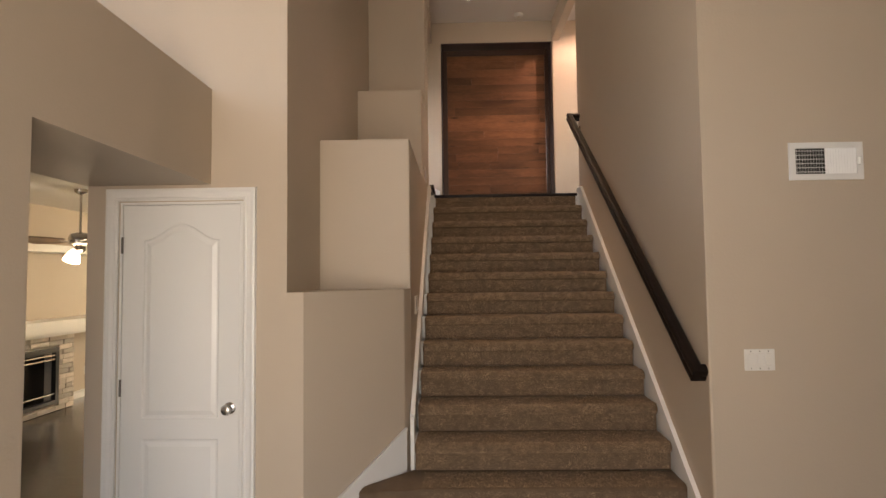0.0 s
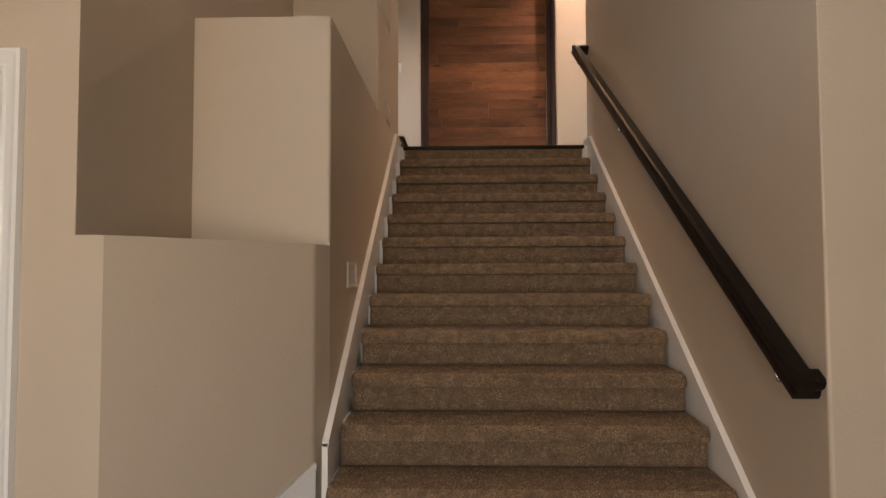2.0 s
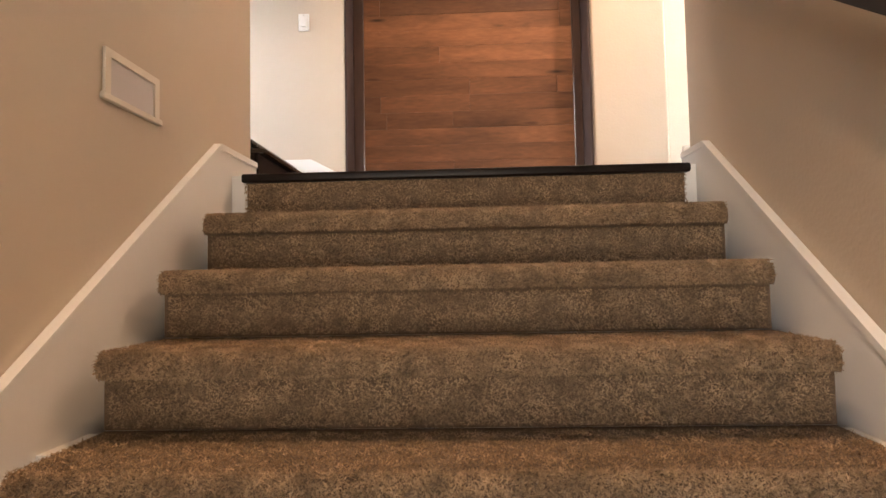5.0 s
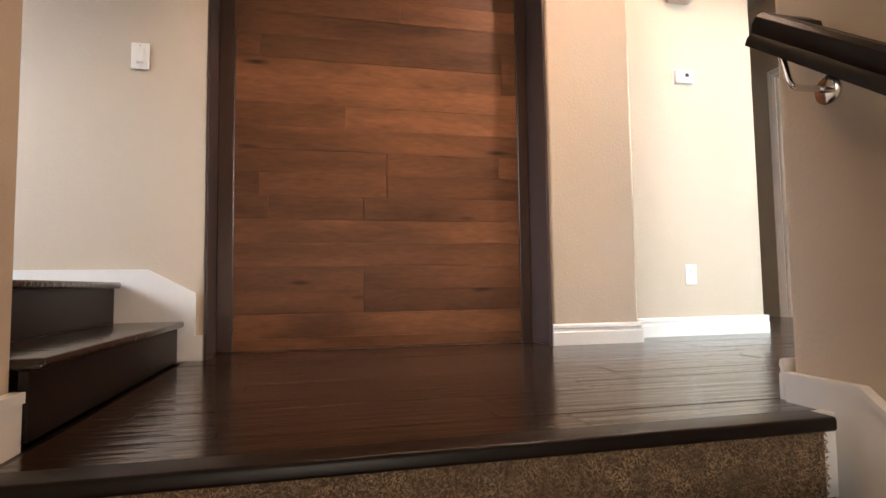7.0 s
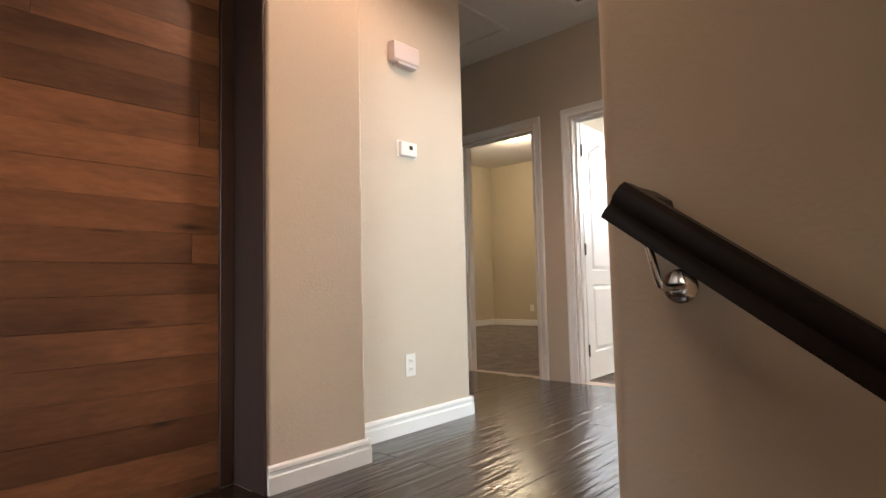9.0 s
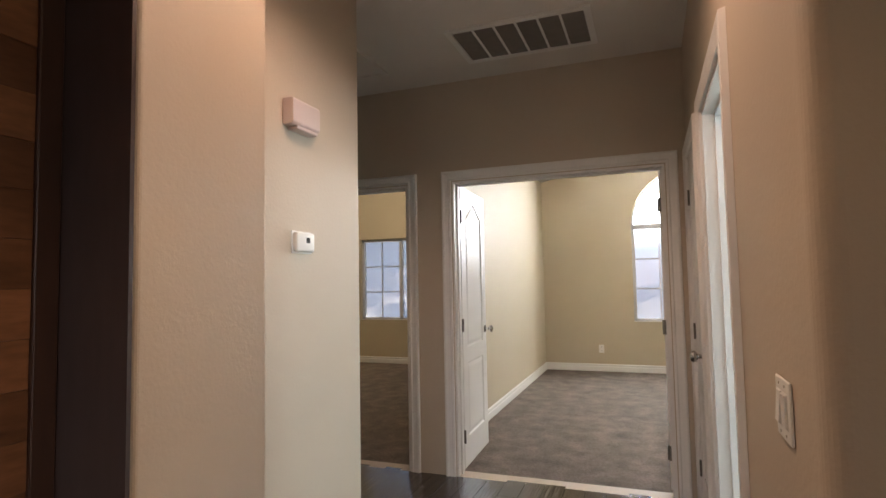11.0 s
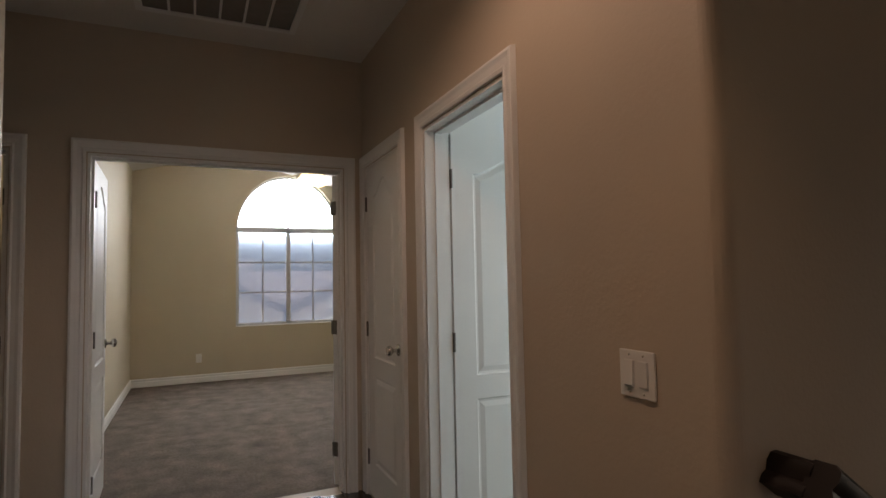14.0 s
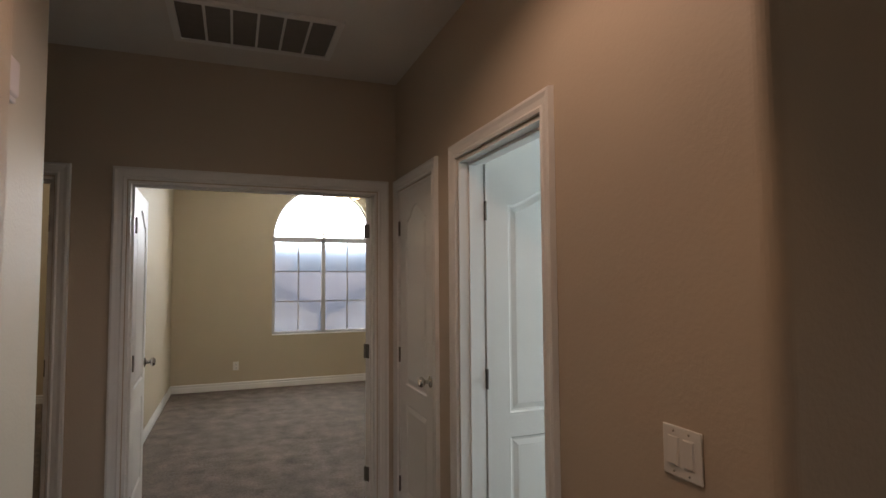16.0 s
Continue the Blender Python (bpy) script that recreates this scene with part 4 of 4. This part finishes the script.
def glazing(name, y0, y1, z0, z1, arched, label):
    ob = structure(name, None, None, label, "window")
    ym = (y0 + y1) / 2
    r = (y1 - y0) / 2
    for nm, a, b, w in (("frame", (y0 + 0.02, z0), (y0 + 0.02, z1), 0.04), ("frame", (y1 - 0.02, z0), (y1 - 0.02, z1), 0.04), ("frame", (y0, z0 + 0.02), (y1, z0 + 0.02), 0.04),
                        ("transom", (y0, z1 - 0.0), (y1, z1 - 0.0), 0.075), ("mullion", (ym, z0), (ym, z1), 0.055)):
        bm = bmesh.new()
        bar(bm, a, b, w, d=0.05)
        part(nm, bm, ALU, ob)
    for h0, h1 in ((y0 + 0.04, ym - 0.027), (ym + 0.027, y1 - 0.04)):
        bm = bmesh.new()
        bar(bm, ((h0 + h1) / 2, z0 + 0.04), ((h0 + h1) / 2, z1 - 0.037), 0.017, d=0.018)
        part("muntin", bm, ALU, ob)
        for f in (1 / 3, 2 / 3):
            bm = bmesh.new()
            z = z0 + 0.04 + f * (z1 - z0 - 0.077)
            bar(bm, (h0, z), (h1, z), 0.017, d=0.016)
            part("muntin", bm, ALU, ob)
        pane = part("pane", boxes((9.042, 9.046, h0, h1, z0 + 0.04, z1 - 0.037)), GLASS, ob)
        # Added sheet behind each lower pane washes out the view like haze.
        veil_sheet = part("haze_sheet", boxes((9.070, 9.072, h0, h1, z0 + 0.04, z1 - 0.037)), HAZE_VEIL, ob, "added pale sheet that veils the view like haze")
        veil_sheet.visible_shadow = False
        pane.visible_shadow = False
    if arched:
        bm = bmesh.new()
        bar(bm, (ym, z1), (ym, z1 + r * 1.08), 0.022, d=0.03)
        part("muntin", bm, ALU, ob)
        bm = bmesh.new()
        ring = [(ym + (r - 0.0) * math.cos(math.pi * i / 32), z1 + r * 1.08 * math.sin(math.pi * i / 32)) for i in range(33)]
        for a, b in zip(ring, ring[1:]):
            bar(bm, a, b, 0.05, d=0.05)
        part("arch_frame", bm, ALU, ob)
        pane = part("pane", prism(bmesh.new(), ring, 9.042, 9.046, "x"), GLASS, ob)
        pane.visible_shadow = False
    part("sill", box(bmesh.new(), 8.932, 9.01, y0 - 0.0, y1 + 0.0, z0 + 0.0005, z0 + 0.012, 0.003, 1), WHITE, ob, "white window sill")
    return ob


glazing("window_1", WIN[0], WIN[1], 3.226, 4.573, True, "arched bedroom window with white grilles")
glazing("window_2", WINA[0], WINA[1], 3.226, 4.573, False, "square bedroom window with white grilles")
fw = structure("window_3", None, None, "tall foyer window with white bars", "window")
for b in ((-1.1, -1.05), (-0.03, 0.03), (1.05, 1.1)):
    part("frame", boxes((b[0], b[1], -7.63, -7.57, 0.15, 2.75)), WHITE, fw)
part("transom", boxes((-1.05, -0.03, -7.62, -7.58, 2.10, 2.15)), WHITE, fw)
part("transom", boxes((0.03, 1.05, -7.62, -7.58, 2.10, 2.15)), WHITE, fw)


# ---- ceiling fans ----
def ceiling_fan(x, y, ceil, blade_z, radius, blades, blade_mat, metal, label, start, lamps=3):
    ob = thing("ceiling_fan", None, None, label, "ceiling fan", m=pose(x, y, ceil))
    drop = blade_z - ceil
    part("canopy", turned(bmesh.new(), [(0.065, 0.0), (0.06, -0.03), (0.02, -0.055)], 20), metal, ob, smooth=True)
    part("rod", turned(bmesh.new(), [(0.012, -0.04), (0.012, drop + 0.08)], 10), metal, ob, smooth=True)
    part("motor", turned(bmesh.new(), [(0.03, drop + 0.09), (0.09, drop + 0.07), (0.11, drop + 0.02), (0.10, drop - 0.03), (0.05, drop - 0.06)], 24), metal, ob, smooth=True)
    for i in range(blades):
        bm = bmesh.new()
        pts = [(0.17, -0.045), (0.30, -0.065), (radius - 0.05, -0.072), (radius, -0.045), (radius, 0.045), (radius - 0.05, 0.072), (0.30, 0.065), (0.17, 0.045)]
        prism(bm, pts, -0.004, 0.004)
        m = Matrix.Translation((0, 0, drop)) @ Matrix.Rotation(radians(start + 360 / blades * i), 4, "Z") @ Matrix.Rotation(radians(11), 4, "X")
        bl = part("blade", bm, blade_mat, ob, m=m)
        part("blade_iron", boxes((0.09, 0.20, -0.018, 0.018, -0.010, -0.005)), metal, bl)
    part("light_kit", turned(bmesh.new(), [(0.05, drop - 0.06), (0.055, drop - 0.10), (0.03, drop - 0.12)], 16), metal, ob, smooth=True)
    for i in range(lamps):
        a = 2 * math.pi * i / lamps + 0.5
        m = Matrix.Translation((0.085 * math.cos(a), 0.085 * math.sin(a), drop - 0.10)) @ Matrix.Rotation(a, 4, "Z") @ Matrix.Rotation(radians(-28), 4, "Y")
        part("glass_shade", turned(bmesh.new(), [(0.022, 0.0), (0.045, -0.04), (0.055, -0.09), (0.066, -0.125)], 18, m), LAMPGLOW, ob, "glowing bell glass shade", smooth=True)
    return ob


ceiling_fan(-3.72, -0.68, 2.549, 2.01, 0.62, 5, BLADE, NICKEL, "ceiling fan with walnut blades and lit glass shades", 100)
ceiling_fan(7.0, -0.12, 5.785, 5.13, 0.62, 5, PALEBLADE, PALEBLADE, "pale ceiling fan with lit glass shades", 20, 4)
# flush light of the second bedroom
fl = thing("flush_ceiling_light", turned(bmesh.new(), [(0.15, 0.0), (0.16, -0.02), (0.15, -0.035)], 28, Matrix.Translation((7.2, 4.15, 5.4995))), NICKEL, "round flush ceiling light with a glowing glass bowl", "ceiling light", smooth=True)
part("bowl", turned(bmesh.new(), [(0.145, -0.035), (0.13, -0.07), (0.08, -0.10), (0.02, -0.11)], 28, Matrix.Translation((7.2, 4.15, 5.4995))), LAMPGLOW, fl, "glowing glass bowl", smooth=True)

# ---- fireplace ----
fp = thing("fireplace", boxes((-4.998, -4.78, -1.14, -0.25, 0.001, 0.93), (-4.998, -4.78, 0.77, 1.04, 0.001, 0.93), (-4.998, -4.78, -0.25, 0.77, 0.78, 0.93), (-4.998, -4.78, -0.25, 0.77, 0.001, 0.09)), STONE, "pale stacked stone fireplace with a white mantel and black firebox", "fireplace")
rng = random.Random(3)
shapes = {}
for zi in range(15):
    z0 = 0.004 + zi * 0.0617
    y = -1.14
    while y < 1.035:
        w = min(rng.choice((0.12, 0.18, 0.24, 0.30)), 1.04 - y)
        inside = z0 + 0.06 > 0.095 and z0 < 0.775 and y + w > -0.25 and y < 0.77
        if inside and y < 0.77 < y + w:
            w, y, inside = y + w - 0.77, 0.77, False
        if inside and y < -0.25:
            w, inside = -0.25 - y, False
        if not inside and w > 0.03:
            key = round(w, 2)
            if key not in shapes:
                shapes[key] = mesh_of("stone", box(bmesh.new(), 0, 0.03, 0.002, key - 0.002, 0.002, 0.0595, 0.004, 1), STONE)
            ob = new("stone", shapes[key])
            ob.parent = fp
            ob.location = (-4.779 + rng.uniform(-0.006, 0.008), y, z0)
        y += w
part("mantel", boxes((-4.998, -4.60, -1.34, 2.1, 0.98, 1.12), (-4.998, -4.66, -1.30, 2.05, 0.931, 0.978)), WHITE, fp, "white painted mantel shelf")
part("firebox", boxes((-4.96, -4.93, -0.245, 0.765, 0.092, 0.778)), BLACK, fp, "black firebox back")
part("firebox_frame", boxes((-4.80, -4.745, -0.245, -0.19, 0.092, 0.778), (-4.80, -4.745, 0.71, 0.765, 0.092, 0.778), (-4.80, -4.745, -0.19, 0.71, 0.72, 0.778), (-4.80, -4.745, -0.19, 0.71, 0.092, 0.14)), BLACK, fp, "black metal frame")
for z in (0.22, 0.64, 0.69):
    part("vent_bar", boxes((-4.79, -4.75, -0.19, 0.71, z - 0.008, z + 0.008)), NICKEL, fp, "metal bar")
part("overmantel", boxes((-4.998, -4.72, -1.34, 2.1, 1.95, 2.04)), WHITE, fp, "white ledge above the recess")
fp.location.y = -0.30

# ---- outdoors ----
structure("ground", boxes((-250, 600, -400, 400, -0.6, -0.35)), EARTH, "pale desert ground reaching to the hills", "ground")
structure("road", boxes((20.0, 28.0, -200, 200, -0.345, -0.33)), ROADM, "grey asphalt street", "road")


def house(x, y, w, d, wall_h, gables, label):
    """A low stucco house facing -x with a ridge along y and front gables (offset, half width, peak)."""
    ob = thing("house", boxes((0, d, -w / 2, w / 2, 0, wall_h)), STUCCO, label, "house", "houses across the street", m=pose(x, y, -0.35))
    part("roof", prism(bmesh.new(), [(-0.5, wall_h - 0.05), (d / 2, wall_h + d * 0.20), (d + 0.5, wall_h - 0.05)], -w / 2 - 0.5, w / 2 + 0.5, "y"), ROOF, ob, "pinkish tile roof")
    for o, hw, peak in gables:
        front = part("gable", prism(bmesh.new(), [(o - hw, 0.0), (o + hw, 0.0), (o + hw, wall_h), (o, peak), (o - hw, wall_h)], -2.2, d / 2, "x"), STUCCO, ob)
        bm = bmesh.new()
        for sgn in (-1, 1):
            prism(bm, [(o, peak + 0.02), (o + sgn * (hw + 0.4), wall_h - 0.33 * (peak - wall_h) / hw), (o + sgn * (hw + 0.4), wall_h + 0.18 - 0.33 * (peak - wall_h) / hw), (o, peak + 0.22)], -2.6, d / 2, "x")
        part("gable_roof", bm, ROOF, ob, "pinkish tile gable roof")
        bm = bmesh.new()
        zc = wall_h + 0.1
        prism(bm, [(o - 0.4, zc - 0.6), (o + 0.4, zc - 0.6)] + [(o + 0.4 * math.cos(math.pi * i / 10), zc + 0.4 * math.sin(math.pi * i / 10)) for i in range(11)], -2.26, -2.21, "x")
        part("arched_vent", bm, WHITE, ob, "white arched gable vent")
        part("garage_door", boxes((-2.25, -2.205, o - hw * 0.75, o + hw * 0.75, 0.02, 2.1)), WHITE, ob, "white garage door")
        for i in range(1, 4):
            part("door_panel_line", boxes((-2.262, -2.252, o - hw * 0.74, o + hw * 0.74, i * 0.525 - 0.02, i * 0.525 + 0.02)), STUCCO, ob)
    for i in range(int(w // 5)):
        yy = -w / 2 + 2.5 + i * 5
        if all(abs(yy - g[0]) > g[1] + 0.8 for g in gables):
            win = part("window", boxes((-0.05, -0.005, yy - 0.7, yy + 0.7, 0.9, 2.2)), WHITE, ob)
            part("pane", boxes((-0.06, -0.052, yy - 0.6, yy + 0.6, 1.0, 2.1)), DARKGLASS, win)
    return ob


house(37, -3.5, 15, 11, 2.8, [(2.7, 2.9, 4.3), (-3.2, 2.6, 4.0)], "tan stucco house with two gables and garage doors")
house(37, 14.5, 15, 11, 2.8, [(2.0, 3.2, 4.3)], "tan stucco house with a gable and a garage door")
house(37, -22, 15, 11, 2.8, [(-2.0, 3.2, 4.3)], "tan stucco house with a gable and a garage door")
house(66, 4, 18, 11, 5.0, [], "two-storey stucco house behind the street")
house(66, -20, 18, 11, 5.0, [], "two-storey stucco house behind the street")


def tree(x, y, high, spread, seed):
    rng = random.Random(seed)
    ob = thing("tree", None, None, "dusty green tree with a loose uneven crown", "tree", "trees outside", m=pose(x, y, -0.35))
    bm = bmesh.new()
    tube(bm, [(0, 0, 0), (0.08, 0.05, high * 0.25), (-0.05, 0.1, high * 0.5)], 0.16, 8)
    for i in range(7):
        a = i * 0.9
        tube(bm, [(0, 0.05, high * 0.35), (0.4 * spread * math.cos(a), 0.4 * spread * math.sin(a), high * 0.6), (0.7 * spread * math.cos(a), 0.7 * spread * math.sin(a), high * 0.8)], 0.05, 6)
    part("trunk", bm, BARK, ob)
    verts, faces = [], []
    clumps = [(rng.uniform(-1, 1) * spread * 0.75, rng.uniform(-1, 1) * spread * 0.75, high * rng.uniform(0.45, 0.95), rng.uniform(0.5, 1.0) * spread * 0.4) for _ in range(26)]
    for cx, cy, cz, r in clumps:
        for _ in range(110):
            v = Vector((rng.gauss(0, 1), rng.gauss(0, 1), rng.gauss(0, 0.8))) * r * 0.55 + Vector((cx, cy, cz))
            a, b = Vector((rng.uniform(-1, 1), rng.uniform(-1, 1), rng.uniform(-1, 1))) * 0.16, Vector((rng.uniform(-1, 1), rng.uniform(-1, 1), rng.uniform(-1, 1))) * 0.16
            n = len(verts)
            verts += [tuple(v - a), tuple(v + b), tuple(v + a), tuple(v - b)]
            faces.append((n, n + 1, n + 2, n + 3))
    me = bpy.data.meshes.new("crown")
    me.from_pydata(verts, [], faces)
    me.materials.append(LEAF)
    crown = new("crown", me)
    crown.parent = ob
    return ob


tree(55, -11, 7.5, 3.2, 1)
tree(57, -6, 6.5, 2.6, 2)
tree(15.5, 9.2, 6.5, 2.6, 3)
tree(17.0, 12.5, 6.0, 2.4, 4)
tree(31, -14, 5.5, 2.0, 6)
# distant hills
verts, faces = [], []
rng = random.Random(9)
N = 90
for i in range(N + 1):
    y = -380 + 760 * i / N
    h = 16 + 46 * math.exp(-((y - 30) / 42) ** 2) + 6 * noise.noise(Vector((y * 0.02, 3, 0))) + 2 * noise.noise(Vector((y * 0.12, 7, 0)))
    if y < -25:
        h *= max(0.3, 1 - (-25 - y) / 120)
    verts += [(330, y, -1), (380, y, h * 0.6), (430, y, h), (520, y, -1)]
for i in range(N):
    for k in range(3):
        a = i * 4 + k
        faces.append((a, a + 1, a + 5, a + 4))
me = bpy.data.meshes.new("backdrop")
me.from_pydata(verts, [], faces)
me.materials.append(HILL)
tagged(new("backdrop", me), "hazy grey desert hills on the horizon", "hills", "", "structure")

# ---- carpet pile on the stairs ----
rng = np.random.default_rng(4)


def pile(count, y0, z0, y1, z1, ny, nz, x0=-0.038, x1=1.559, tall=0.0065):
    """Short tufts over a strip of carpet across the stairs."""
    x, f = rng.uniform(x0, x1, count), rng.uniform(0, 1, count)
    yy = y0 + (y1 - y0) * f
    base = np.stack([x + 0.015 * yy, yy, z0 + (z1 - z0) * f], 1)
    up = np.array([0, ny, nz]) / math.hypot(ny, nz)
    lie, side_ = rng.normal(0, 0.0045, (count, 3)), rng.normal(0, 1, (count, 3))
    lie -= np.outer(lie @ up, up)
    side_ -= 0.7 * np.outer(side_ @ up, up)
    tip = base + up * (tall * rng.uniform(0.3, 1.0, count))[:, None] + lie
    side_ /= np.linalg.norm(side_, axis=1)[:, None]
    w = 0.0022
    return np.stack([base - side_ * w, base + side_ * w, tip], 1).reshape(-1, 3)


strips = []
for k in range(0, 12):
    z, y = L - RISE * k, NOSE - GO * k
    near = 1.0 if k < 9 else 0.6
    if k:
        strips.append(pile(int(19000 * near), y + 0.03, z + 0.001, y + GO + 0.03, z + 0.001, -0.2, 1))
        for i in range(8):
            a0, a1 = math.pi * (0.20 + 0.10 * i), math.pi * (0.20 + 0.10 * (i + 1))
            am = (a0 + a1) / 2
            strips.append(pile(int(2600 * near), y + 0.030 - 0.030 * math.sin(a0), z - 0.030 - 0.032 * math.cos(a0), y + 0.030 - 0.030 * math.sin(a1), z - 0.030 - 0.032 * math.cos(a1),
                               -math.sin(am), -math.cos(am), -0.028, 1.547, 0.0065))
        strips.append(pile(int(14500 * near), y + 0.056, z - RISE + 0.01, y + 0.056, z - 0.066, -1, 0.0, -0.030, 1.551, 0.006))
    else:
        strips.append(pile(17000, -0.068, L - RISE + 0.01, -0.068, L - 0.03, -1, 0.0, tall=0.006))
for k, y in ((12, y12), (13, y12 - GO - 0.02)):
    z = L - RISE * k
    strips.append(pile(9000, y + 0.02, z + 0.001, y + GO + 0.03, z + 0.001, -0.2, 1, 0.02, 1.50))
    strips.append(pile(3000, y + 0.001, z - 0.02, y + 0.022, z + 0.001, -0.7, 0.7, 0.02, 1.49))
    strips.append(pile(7000, y - 0.001, z - RISE + 0.01, y - 0.001, z - 0.02, -1, 0.0, 0.02, 1.49, 0.006))
co = np.concatenate(strips)
me = bpy.data.meshes.new("carpet_pile")
me.from_pydata(co.tolist(), [], np.arange(len(co)).reshape(-1, 3).tolist())
me.materials.append(TUFT)
pl = new("carpet_pile", me)
pl.parent = stairs
tagged(pl, "short mottled carpet tufts", "", "", "stuff")

# ---- floor planks of landing and hall ----
floor_up = bpy.data.objects["floor_landing"]
rng = random.Random(11)
shapes = {}
PW = 0.127
y = -0.004
while y < 4.59:
    x_low, x_high = (-0.055, 4.299) if y < 1.61 else (3.036, 4.299)
    w = min(PW, (1.648 if y < 1.61 else 4.598) - y)
    x = x_low - rng.uniform(0.0, 0.9)
    while x < x_high:
        n_ = rng.choice((0.6, 0.9, 1.2, 1.5))
        a, b = max(x, x_low), min(x + n_, x_high)
        x += n_
        if y > 1.42 and y < 1.61:
            a = max(a, 0.026 if y < 1.6 else 2.08)
            b = min(b, 1.584) if a < 1.5 else b
        if b - a < 0.04:
            continue
        key = (round(b - a, 3), round(w, 3))
        if key not in shapes:
            shapes[key] = mesh_of("floor_plank", box(bmesh.new(), 0.0006, key[0] - 0.0006, 0.0006, key[1] - 0.0006, -0.0155, 0, 0.0008, 1), FLOORWOOD)
        ob = new("floor_plank", shapes[key])
        ob.parent = floor_up
        ob.location = (a, y, L + rng.uniform(-0.0006, 0.0006))
    y += PW
